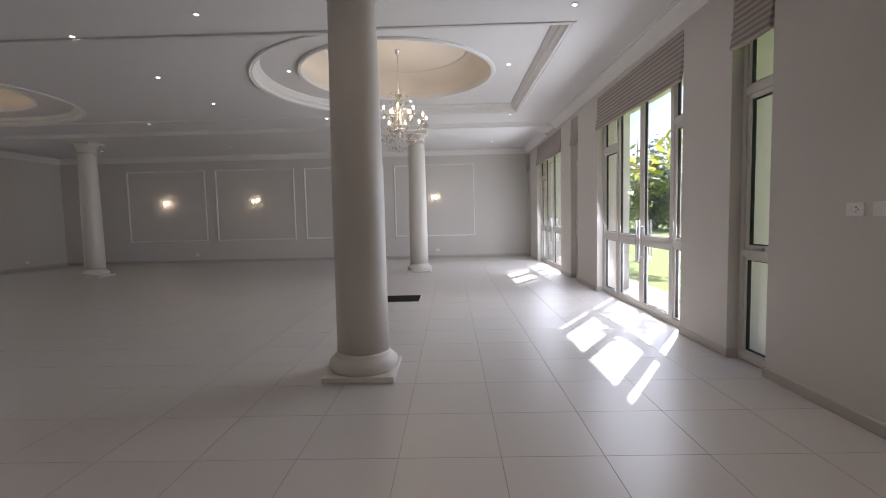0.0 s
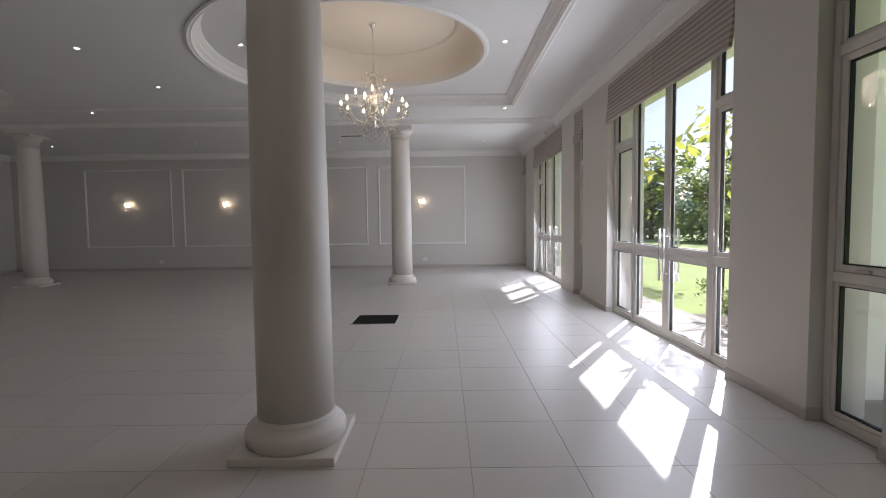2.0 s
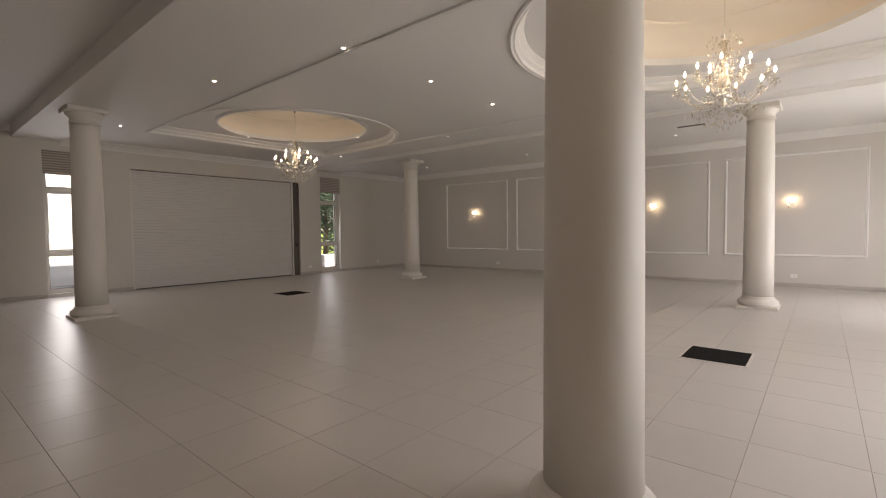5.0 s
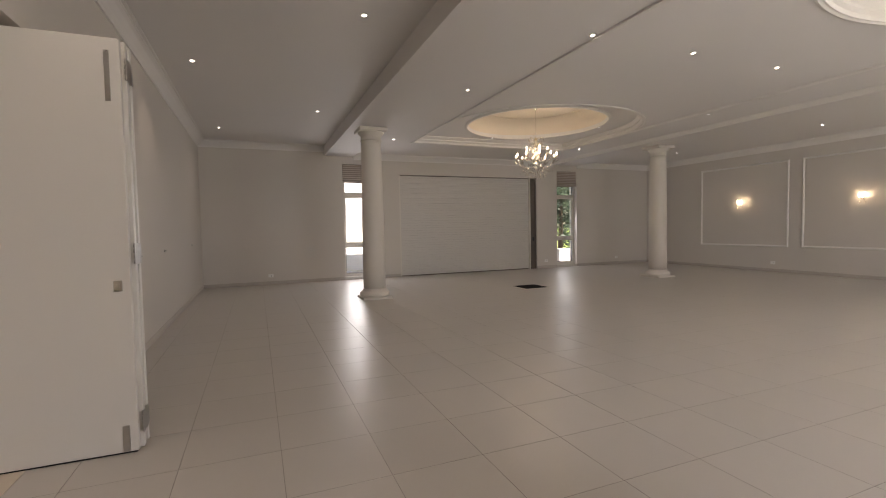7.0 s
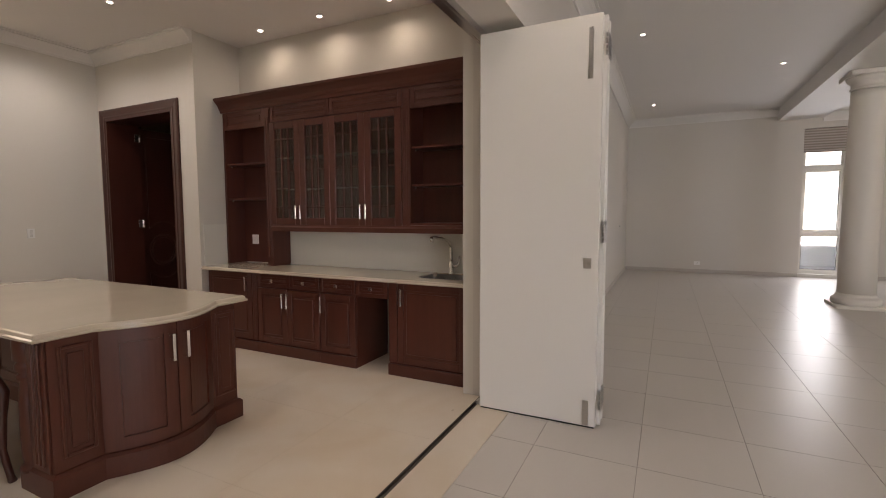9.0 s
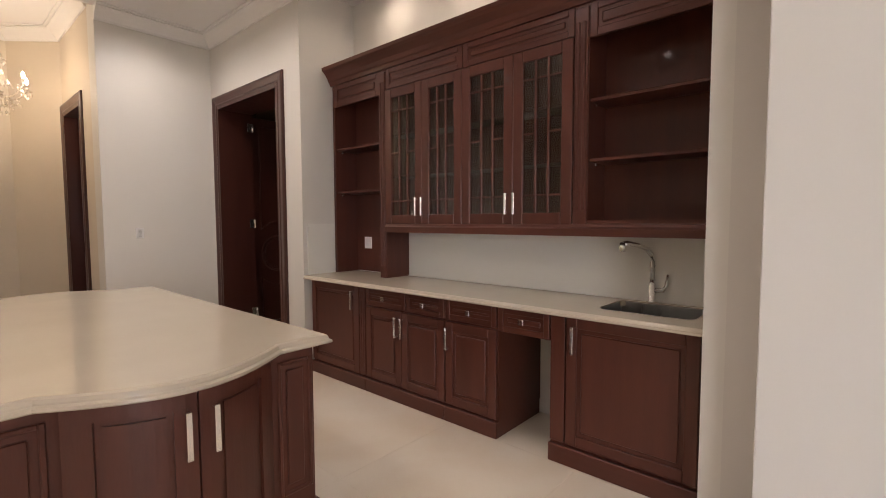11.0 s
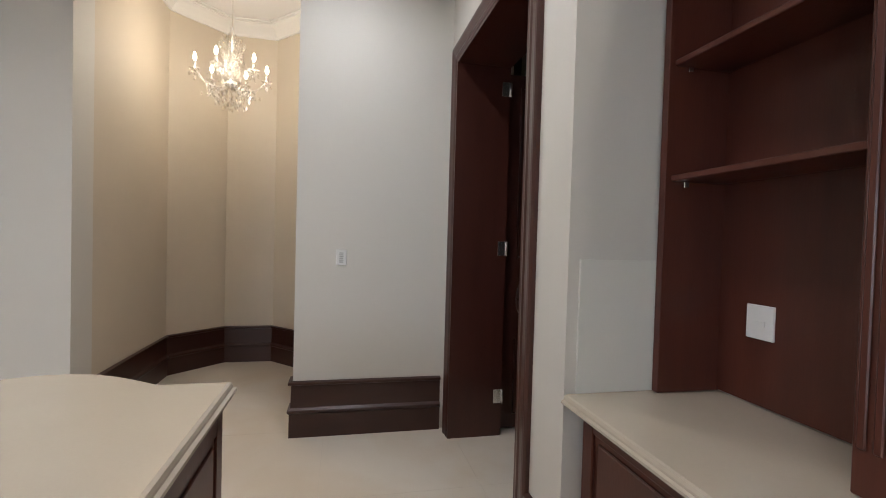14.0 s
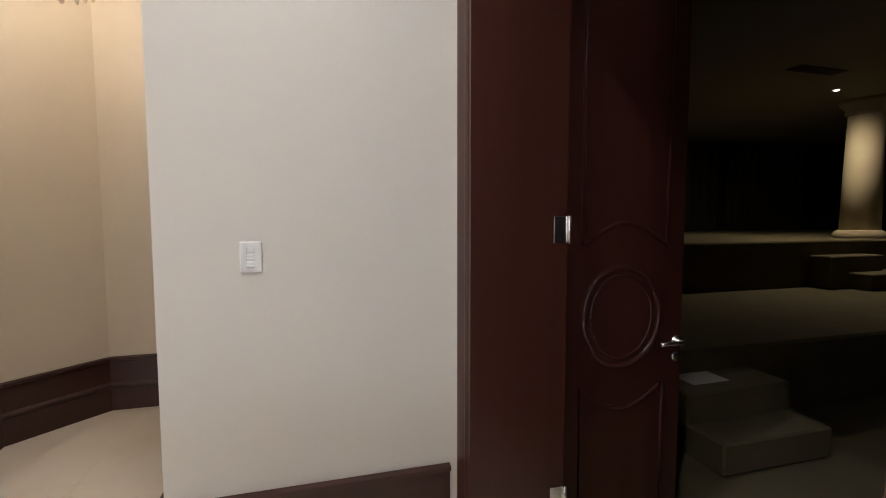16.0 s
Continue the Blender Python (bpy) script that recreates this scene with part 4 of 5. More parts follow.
# ---- bar cabinets ----
def raised_panel(bm, x, y0, y1, z0, z1, out=1, rail=0.06, thick=0.022):
    """A framed door front in the plane x, facing +x (out=1): frame, sunk bead and raised field."""
    def b(a0, a1, c0, c1, d0, d1, bev=0.0):
        box(bm, min(x + out * d0, x + out * d1), max(x + out * d0, x + out * d1), a0, a1, c0, c1, bev)
    b(y0, y1, z0, z1, 0, thick * 0.45)
    b(y0, y0 + rail, z0, z1, thick * 0.45, thick, 0.003)
    b(y1 - rail, y1, z0, z1, thick * 0.45, thick, 0.003)
    b(y0 + rail, y1 - rail, z0, z0 + rail, thick * 0.45, thick, 0.003)
    b(y0 + rail, y1 - rail, z1 - rail, z1, thick * 0.45, thick, 0.003)
    if y1 - y0 > 2 * rail + 0.08 and z1 - z0 > 2 * rail + 0.06:
        g = 0.022
        b(y0 + rail + g, y1 - rail - g, z0 + rail + g, z1 - rail - g, thick * 0.4, thick * 0.85, 0.007)
    return bm


def bar_handle(parent, x, y, z0, z1, out=1):
    bm = bmesh.new()
    for z in (z0, z1 - 0.02):
        box(bm, min(x, x + out * 0.042), max(x, x + out * 0.042), y - 0.008, y + 0.008, z, z + 0.02, 0.002)
    box(bm, min(x + out * 0.038, x + out * 0.048), max(x + out * 0.038, x + out * 0.048), y - 0.008, y + 0.008, z0, z1, 0.002)
    part("handle", bm, CHROME, parent, "square chrome bar handle")


def knob(parent, x, y, z):
    bm = cube_bm(x, x + 0.018, y - 0.008, y + 0.008, z - 0.008, z + 0.008)
    box(bm, x + 0.018, x + 0.028, y - 0.017, y + 0.017, z - 0.017, z + 0.017, 0.002)
    part("knob", bm, CHROME, parent, "square chrome knob")


FX = -3.418
TOPZ = 0.845


def base_unit(y0, y1, label, top=TOPZ):
    c = thing("base_cabinet", label, "cabinet", (0, 0, 0), "base cabinets of the bar")
    bm = cube_bm(RECESS + 0.002, FX - 0.022, y0 + 0.001, y1 - 0.001, 0.10, top)
    if top < TOPZ:
        box(bm, RECESS + 0.002, FX - 0.022, y0 + 0.001, y0 + 0.019, top, TOPZ)
        box(bm, RECESS + 0.002, FX - 0.022, y1 - 0.019, y1 - 0.001, top, TOPZ)
        box(bm, FX - 0.04, FX - 0.022, y0 + 0.019, y1 - 0.019, top, TOPZ)
    part("body", bm, WOOD, c)
    bm = cube_bm(RECESS + 0.01, FX, y0 + 0.001, y1 - 0.001, 0.0, 0.10)
    box(bm, FX, FX + 0.012, y0 + 0.001, y1 - 0.001, 0.0, 0.105, 0.004)
    part("plinth", bm, WOODH, c)
    return c


def add_door(c, y0, y1, z0, z1, hy, hz):
    d = part("door", raised_panel(bmesh.new(), FX - 0.022, y0, y1, z0, z1), WOOD, c)
    bar_handle(d, FX, hy, hz, hz + 0.15)
    return d


def add_drawer(c, y0, y1, z0, z1):
    d = part("drawer_front", raised_panel(bmesh.new(), FX - 0.022, y0, y1, z0, z1, rail=0.036), WOODH, c)
    knob(d, FX, (y0 + y1) / 2, (z0 + z1) / 2)


u = base_unit(-2.50, -1.74, "dark mahogany base cabinet with one panelled door")
add_door(u, -2.49, -1.825, 0.12, 0.835, -1.875, 0.645)
bm = cube_bm(FX - 0.022, FX - 0.002, -1.815, -1.75, 0.12, 0.835, 0.003)
for dy in (-0.012, 0.012):
    box(bm, FX - 0.004, FX + 0.004, -1.782 + dy - 0.007, -1.782 + dy + 0.007, 0.16, 0.80, 0.003)
part("fluted_stile", bm, WOOD, u)
u = base_unit(-1.74, -0.905, "dark mahogany base cabinet with two doors under two drawers")
add_drawer(u, -1.735, -1.29, 0.70, 0.835)
add_drawer(u, -1.28, -0.912, 0.70, 0.835)
add_door(u, -1.735, -1.333, 0.12, 0.685, -1.362, 0.50)
add_door(u, -1.327, -0.912, 0.12, 0.685, -1.298, 0.50)
u = base_unit(-0.905, -0.475, "dark mahogany base cabinet with one door under a drawer")
add_drawer(u, -0.898, -0.485, 0.70, 0.835)
add_door(u, -0.898, -0.485, 0.12, 0.685, -0.865, 0.50)
c = thing("knee_space_drawer", "dark mahogany drawer over an open knee space", "drawer", (0, 0, 0))
part("body", cube_bm(RECESS + 0.02, FX - 0.022, -0.473, -0.122, 0.68, TOPZ), WOOD, c)
d = part("drawer_front", raised_panel(bmesh.new(), FX - 0.022, -0.47, -0.125, 0.685, 0.835, rail=0.036), WOODH, c)
knob(d, FX, -0.295, 0.765)
u = base_unit(-0.12, 0.645, "dark mahogany sink cabinet with one wide panelled door", 0.685)
add_door(u, -0.02, 0.635, 0.12, 0.835, 0.03, 0.64)
bm = cube_bm(FX - 0.022, FX - 0.002, -0.115, -0.03, 0.12, 0.835, 0.003)
part("stile", bm, WOOD, u)

# worktop with a sink cut-out
SX0, SX1, SY0, SY1 = -3.90, -3.54, 0.10, 0.58
wt = thing("worktop", "cream stone bar worktop with a rounded edge", "worktop", (0, 0, 0))
a, b, r = SX0 + 0.05, SX1 - 0.05, 0.05
hole = arc(b, SY1 - r, r, 0, 90, 6) + arc(a, SY1 - r, r, 90, 180, 6) + arc(a, SY0 + r, r, 180, 270, 6) + arc(b, SY0 + r, r, 270, 360, 6)
part("slab", plate_with_holes([(RECESS + 0.002, -2.515), (-3.368, -2.515), (-3.368, 0.66), (RECESS + 0.002, 0.66)], [hole], TOPZ + 0.001, 0.032), STONE, wt)
bm = bmesh.new()
sweep(bm, [(-3.368, 0.66), (-3.368, -2.515)], [(-0.0005, 0.846), (0.017, 0.846), (0.021, 0.850), (0.020, 0.857), (0.012, 0.861), (0.011, 0.867), (0.007, 0.875), (-0.0005, 0.878)])
part("edge", bm, STONE, wt)
part("upstand", cube_bm(RECESS + 0.002, RECESS + 0.014, -2.52, 0.66, 0.8785, 1.30), SPLASH, wt, "pale splashback panel")
part("side_splashback", cube_bm(RECESS + 0.016, BARWEST - 0.04, -2.528, -2.516, 0.8785, 1.338), SPLASH, wt, "cream splashback panel")
sink = thing("sink", "stainless steel undermount sink bowl", "sink", (0, 0, 0))
bm = bmesh.new()
for b in ((SX0 - 0.004, SX0 + 0.004, SY0, SY1), (SX1 - 0.004, SX1 + 0.004, SY0, SY1), (SX0, SX1, SY0 - 0.004, SY0 + 0.004), (SX0, SX1, SY1 - 0.004, SY1 + 0.004)):
    box(bm, *b, 0.70, 0.872)
box(bm, SX0, SX1, SY0, SY1, 0.69, 0.70)
part("bowl", bm, STEEL, sink)
bm = bmesh.new()
lathe(bm, [(0.035, 0.701), (0.04, 0.704), (0.02, 0.706), (0.001, 0.704)], ((SX0 + SX1) / 2, (SY0 + SY1) / 2, 0), 20)
part("drain", bm, CHROME, sink)
tap = thing("tap", "chrome swan-neck mixer tap with a side lever", "tap", (-3.925, 0.27, 0.879))
bm = bmesh.new()
lathe(bm, [(0.028, 0), (0.028, 0.01), (0.022, 0.015), (0.022, 0.10), (0.018, 0.11), (0.016, 0.13)], steps=20)
part("body", bm, CHROME, tap)
bm = bmesh.new()
tube(bm, [(0, 0, 0.12), (0, 0, 0.24), (0.005, -0.005, 0.275), (0.03, -0.02, 0.31), (0.09, -0.05, 0.335), (0.17, -0.09, 0.35), (0.20, -0.105, 0.345)], 0.015, 12)
part("spout", bm, CHROME, tap)
bm = bmesh.new()
lathe(bm, [(0.018, 0.0), (0.019, 0.03), (0.014, 0.05)], (0.20, -0.105, 0.305), 14)
part("nozzle", bm, CHROME, tap)
bm = bmesh.new()
tube(bm, [(0, 0.015, 0.07), (0, 0.06, 0.075), (0.0, 0.075, 0.10), (0.0, 0.085, 0.17)], [0.016, 0.015, 0.011, 0.008], 10)
part("lever", bm, CHROME, tap)

# upper dresser
UX, UB = -3.69, 1.322
TY0, TY1, RY0, RY1 = -2.508, -1.775, -0.03, 0.655
dr = thing("bar_dresser", "dark mahogany upper dresser with leaded glass doors and open shelves", "dresser", (0, 0, 0))
back = RECESS + 0.015
part("back_panel", cube_bm(back, back + 0.012, TY0, RY1, UB, 2.72), WOOD, dr)
part("back_panel", cube_bm(back, back + 0.012, TY0, TY1, 0.885, UB), WOOD, dr)
part("side_panel", cube_bm(back, UX, TY0, TY0 + 0.03, 0.880, 2.60, 0.002), WOOD, dr)


def pilaster(y0, y1, z0):
    bm = cube_bm(back + 0.012, UX, y0, y1, z0, 2.60)
    w = (y1 - y0)
    box(bm, UX, UX + 0.012, y0 + 0.004, y1 - 0.004, z0, 2.58, 0.003)
    for k in (0.3, 0.7):
        box(bm, UX + 0.012, UX + 0.018, y0 + w * k - 0.010, y0 + w * k + 0.010, z0 + 0.1, 2.5, 0.004)
    part("pilaster", bm, WOOD, dr)


pilaster(TY1 - 0.08, TY1, 0.880)
pilaster(RY0 - 0.09, RY0, UB)
part("side_panel", cube_bm(back, UX, RY1 - 0.03, RY1, UB, 2.60, 0.002), WOOD, dr)
part("carcass_bottom", cube_bm(back, UX + 0.004, TY1, RY1, UB - 0.03, UB, 0.002), WOODH, dr)
bm = bmesh.new()
sweep(bm, [(UX, RY1), (UX, TY1)], [(0.0, UB - 0.055), (0.03, UB - 0.055), (0.03, UB - 0.012), (0.018, UB), (0.014, UB + 0.015), (0.0, UB + 0.02)])
part("light_rail", bm, WOODH, dr)
part("carcass_top", cube_bm(back, UX, TY0, RY1, 2.60, 2.63), WOODH, dr)
for y0, y1, levels in ((TY0 + 0.03, TY1 - 0.08, (1.615, 2.008)), (RY0, RY1 - 0.03, (1.70, 2.045))):
    for z in levels:
        part("shelf", cube_bm(back + 0.012, UX - 0.02, y0, y1, z, z + 0.02, 0.003), WOODH, dr)
        for y in (y0 + 0.015, y1 - 0.015):
            part("shelf_pin", cube_bm(UX - 0.08, UX - 0.06, y - 0.006, y + 0.006, z - 0.022, z, 0.002), CHROME, dr)
    bm = raised_panel(bmesh.new(), UX - 0.02, y0, y1, 2.405, 2.60, rail=0.045)
    part("frieze_panel", bm, WOODH, dr)
    if y0 > -1:
        part("rail", cube_bm(back, UX, y0, y1, UB, UB + 0.04), WOODH, dr)
for y0, y1 in ((TY1, -0.963), (-0.963, RY0 - 0.09)):
    part("frieze_panel", raised_panel(bmesh.new(), UX - 0.02, y0 + 0.004, y1 - 0.004, 2.435, 2.60, rail=0.04), WOODH, dr)
bm = bmesh.new()
sweep(bm, [(UX, RY1), (UX, TY0), (back, TY0)], [(-0.02, 2.60), (0.014, 2.60), (0.02, 2.63), (0.03, 2.64), (0.04, 2.67), (0.075, 2.71), (0.095, 2.725), (0.10, 2.75), (-0.02, 2.75)])
part("crown_moulding", bm, WOODH, dr)
part("cabinet_shelf", cube_bm(back + 0.012, UX - 0.05, TY1, RY0 - 0.09, 1.72, 1.735), WOODH, dr)
part("cabinet_shelf", cube_bm(back + 0.012, UX - 0.05, TY1, RY0 - 0.09, 2.06, 2.075), WOODH, dr)


def glass_door(y0, y1, hy):
    st, z0, z1 = 0.072, UB + 0.015, 2.425
    bm = bmesh.new()
    xa, xb = UX - 0.004, UX + 0.018
    for a0, a1, b0, b1 in ((y0, y0 + st, z0, z1), (y1 - st, y1, z0, z1), (y0 + st, y1 - st, z0, z0 + st), (y0 + st, y1 - st, z1 - st, z1)):
        box(bm, xa, xb, a0, a1, b0, b1, 0.004)
    d = part("glass_door", bm, WOOD, dr)
    g0, g1, h0, h1 = y0 + st, y1 - st, z0 + st, z1 - st
    w = g1 - g0
    for k in (1, 2):
        part("glazing_bar", cube_bm(xa + 0.002, xb - 0.003, g0 + w * k / 3 - 0.008, g0 + w * k / 3 + 0.008, h0, h1, 0.003), WOOD, d)
    for z in (h0 + 0.11, h1 - 0.11):
        part("glazing_bar", cube_bm(xa + 0.003, xb - 0.005, g0, g1, z - 0.007, z + 0.007, 0.003), WOODH, d)
    for a, b in ((g0, g0 + w / 3), (g1 - w / 3, g1)):
        part("glazing_bar", cube_bm(xa + 0.003, xb - 0.005, a, b, h0 + 0.49, h0 + 0.504, 0.003), WOODH, d)
    p = part("pane", cube_bm(xa + 0.003, xa + 0.006, g0 - 0.005, g1 + 0.005, h0 - 0.005, h1 + 0.005), CABGLASS, d)
    p.visible_shadow = False
    bar_handle(d, xb, hy, 1.40, 1.54)


gy = [TY1 + 0.002, -1.355, -0.963, -0.535, RY0 - 0.092]
for k in range(4):
    a, b = gy[k] + 0.001, gy[k + 1] - 0.001
    glass_door(a, b, b - 0.03 if k % 2 == 0 else a + 0.03)
bm = cube_bm(back + 0.012, back + 0.020, -2.36, -2.26, 1.10, 1.21, 0.002)
box(bm, back + 0.020, back + 0.023, -2.33, -2.29, 1.14, 1.16)
solid("switch_plate", bm, WHITE, "white square switch plate on the dresser back", "switch")

# ---- bar island ----
IX0, IX1, IY1 = -2.285, -1.15, -0.58


isl = thing("bar_island", "dark mahogany bar island with bowed end and cream stone top", "island", (0.045, -0.02, 0))


def bow_points(xa, xb, y, bow, n=16):
    return [(xa + (xb - xa) * k / n, y + bow * math.sin(math.pi * k / n)) for k in range(n + 1)]


BX0, BX1 = -2.06, -1.40
outline = [(IX1 - 0.02, IY1 - 0.03)] + bow_points(BX1, BX0, IY1 - 0.03, 0.145) + [(IX0 + 0.02, IY1 - 0.03), (IX0 + 0.02, -2.71), (-1.72, -2.71), (-1.72, -0.80), (IX1 - 0.02, -0.80)]
part("body", prism(bmesh.new(), outline, 0.09, 0.836), WOOD, isl)
plinth = [(IX1, IY1)] + bow_points(BX1 + 0.01, BX0 - 0.01, IY1 - 0.005, 0.15) + [(IX0, IY1), (IX0, -2.73), (-1.70, -2.73), (-1.70, -0.91), (IX1, -0.91)]
bm = prism(bmesh.new(), plinth, 0.0, 0.105)
part("plinth", bm, WOODH, isl)
bm = bmesh.new()
sweep(bm, plinth, [(0.022, 0.105), (0.0, 0.105), (0.0, 0.118), (0.014, 0.132), (0.022, 0.135)], closed=True)
part("plinth_moulding", bm, WOODH, isl)


def flat_panel(bm, y, x0, x1, z0, z1):
    for a0, a1, b0, b1 in ((x0, x0 + 0.018, z0, z1), (x1 - 0.018, x1, z0, z1), (x0 + 0.018, x1 - 0.018, z0, z0 + 0.018), (x0 + 0.018, x1 - 0.018, z1 - 0.018, z1)):
        box(bm, a0, a1, y, y + 0.010, b0, b1, 0.004)
    box(bm, x0 + 0.04, x1 - 0.04, y, y + 0.006, z0 + 0.04, z1 - 0.04, 0.005)
    return bm


yf = IY1 - 0.03
part("end_panel", flat_panel(bmesh.new(), yf, -1.37, -1.21, 0.20, 0.78), WOOD, isl)
part("end_panel", flat_panel(bmesh.new(), yf, -2.255, -2.095, 0.20, 0.78), WOOD, isl)


def bow_door(x0, x1, hx):
    """A curved door following the bow."""
    bm = bmesh.new()
    n = 12

    def at(x, out):
        u = (x - BX1) / (BX0 - BX1)
        y = yf + 0.145 * math.sin(math.pi * u)
        slope = 0.145 * math.pi * math.cos(math.pi * u) / (BX0 - BX1)
        nrm = Vector((-slope, 1, 0)).normalized()
        return (x + nrm.x * out, y + nrm.y * out)

    def strip(xa, xb, z0, z1, o0, o1):
        m = max(2, int(n * abs(xb - xa) / abs(x1 - x0)))
        xs = [xa + (xb - xa) * k / m for k in range(m + 1)]
        prism(bm, [at(x, o1) for x in xs] + [at(x, o0) for x in reversed(xs)], z0, z1)

    z0, z1, r = 0.15, 0.825, 0.065
    strip(x0, x1, z0, z1, 0.0, 0.008)
    strip(x0, x0 - r, z0, z1, 0.008, 0.020)
    strip(x1 + r, x1, z0, z1, 0.008, 0.020)
    strip(x0 - r, x1 + r, z0, z0 + r, 0.008, 0.020)
    strip(x0 - r, x1 + r, z1 - r, z1, 0.008, 0.020)
    strip(x0 - r - 0.018, x1 + r + 0.018, z0 + r + 0.018, z1 - r - 0.018, 0.008, 0.014)
    bmesh.ops.recalc_face_normals(bm, faces=bm.faces)
    d = part("door", bm, WOOD, isl)
    hx0, hy0 = at(hx, 0.02)
    bm = bmesh.new()
    for z in (0.60, 0.744):
        box(bm, hx0 - 0.009, hx0 + 0.009, hy0 - 0.004, hy0 + 0.042, z, z + 0.016, 0.002)
    box(bm, hx0 - 0.009, hx0 + 0.009, hy0 + 0.036, hy0 + 0.046, 0.60, 0.76, 0.002)
    part("handle", bm, CHROME, d, "square chrome bar handle")


bow_door(BX1 - 0.012, -1.727, -1.69)
bow_door(-1.733, BX0 + 0.012, -1.772)
# fluted and panelled sides, turned corner post, knee side
bm = cube_bm(IX1 - 0.02, IX1 - 0.008, -0.79, yf - 0.012, 0.137, 0.835, 0.003)
for y in (-0.735, -0.70, -0.665):
    box(bm, IX1 - 0.008, IX1 + 0.002, y - 0.011, y + 0.011, 0.17, 0.80, 0.005, 2)
part("fluted_panel", bm, WOOD, isl)
for k in range(3):
    part("side_panel", raised_panel(bmesh.new(), IX0 + 0.02, -2.70 + 0.69 * k, -2.03 + 0.69 * k, 0.15, 0.82, -1, 0.07, 0.016), WOOD, isl)
for k in range(2):
    part("knee_panel", raised_panel(bmesh.new(), -1.72, -2.70 + 0.94 * k, -1.77 + 0.94 * k, 0.15, 0.82, 1, 0.07, 0.016), WOOD, isl)
for y in (-0.855, -2.66):
    bm = bmesh.new()
    post = [(0.050, 0.105), (0.050, 0.13), (0.04, 0.14), (0.03, 0.15), (0.038, 0.18), (0.040, 0.35), (0.036, 0.50), (0.028, 0.585), (0.042, 0.60), (0.042, 0.615), (0.03, 0.625), (0.046, 0.65), (0.046, 0.67), (0.035, 0.69), (0.05, 0.70), (0.05, 0.836)]
    lathe(bm, post, (IX1 - 0.03, y, 0), 20)
    part("turned_post", bm, WOOD, isl)
part("apron", cube_bm(-1.72, IX1 - 0.09, -2.60, -0.91, 0.78, 0.836), WOODH, isl)
top = [(-1.10, -0.54)] + bow_points(-1.34, -2.06, -0.54, 0.165, 22) + [(-2.28, -0.54), (-2.28, -2.77)] + bow_points(-2.06, -1.34, -2.77, -0.165, 22) + [(-1.10, -2.77)]
bm = prism(bmesh.new(), top, 0.8365, 0.878)
part("countertop", bm, STONE, isl, "cream stone top with a moulded edge")
bm = bmesh.new()
sweep(bm, top[::-1], [(-0.01, 0.838), (0.020, 0.838), (0.025, 0.843), (0.024, 0.852), (0.014, 0.857), (0.013, 0.863), (0.009, 0.873), (-0.001, 0.8782), (-0.01, 0.8782)], closed=True)
part("countertop_edge", bm, STONE, isl)


# ---- stools ----
def bar_stool():
    c = thing("bar_stool", "dark wooden bar stool with cream seat and red piping", "stool", (0, 0, 0), "stools at the island")
    bm = bmesh.new()
    n = 24

    def ring(r, z, puff=0.0):
        out = []
        for k in range(n):
            a = 2 * math.pi * k / n
            q = (abs(math.cos(a)) ** 3.2 + abs(math.sin(a)) ** 3.2) ** (-1 / 3.2)
            out.append(bm.verts.new((r * q * math.cos(a), r * q * math.sin(a) * 0.95, z)))
        return out

    rings = [ring(r, z) for r, z in ((0.21, 0.60), (0.225, 0.612), (0.228, 0.63), (0.215, 0.655), (0.18, 0.672), (0.10, 0.683))]
    for a, b in zip(rings, rings[1:]):
        for k in range(n):
            bm.faces.new((a[k], a[(k + 1) % n], b[(k + 1) % n], b[k])).smooth = True
    bm.faces.new(rings[0][::-1]), bm.faces.new(rings[-1])
    seat = part("seat", bm, SEATCLOTH, c, "cream upholstered seat")
    pts = []
    for k in range(n + 1):
        a = 2 * math.pi * k / n
        q = (abs(math.cos(a)) ** 3.2 + abs(math.sin(a)) ** 3.2) ** (-1 / 3.2)
        pts.append((0.226 * q * math.cos(a), 0.226 * q * math.sin(a) * 0.95, 0.605))
    part("piping", tube(bmesh.new(), pts, 0.008, 6), PIPING, seat, "red piping")
    part("seat_rail", cube_bm(-0.195, 0.195, -0.185, 0.185, 0.55, 0.60, 0.012, 2), DARKWOOD, c)
    for sx in (-1, 1):
        for sy in (-1, 1):
            bm = bmesh.new()
            tube(bm, [(sx * 0.175, sy * 0.165, 0.58), (sx * 0.20, sy * 0.19, 0.50), (sx * 0.19, sy * 0.18, 0.36), (sx * 0.185, sy * 0.175, 0.18), (sx * 0.205, sy * 0.19, 0.03), (sx * 0.21, sy * 0.195, 0.0)], [0.028, 0.028, 0.022, 0.018, 0.017, 0.02], 10)
            part("leg", bm, DARKWOOD, c)
    for sx in (-1, 1):
        part("stretcher", tube(bmesh.new(), [(sx * 0.187, -0.17, 0.20), (sx * 0.15, 0, 0.20), (sx * 0.187, 0.17, 0.20)], 0.012), DARKWOOD, c)
    for sy in (-1, 1):
        part("stretcher", tube(bmesh.new(), [(-0.18, sy * 0.172, 0.26), (0, sy * 0.15, 0.26), (0.18, sy * 0.172, 0.26)], 0.012), DARKWOOD, c)
    return c


st = bar_stool()
st.matrix_basis = pose(-0.885, -1.22, 0, 0, 0, 6)
copy_thing(st, pose(-0.865, -1.77, 0, 0, 0, -3))
copy_thing(st, pose(-0.885, -2.32, 0, 0, 0, 2))


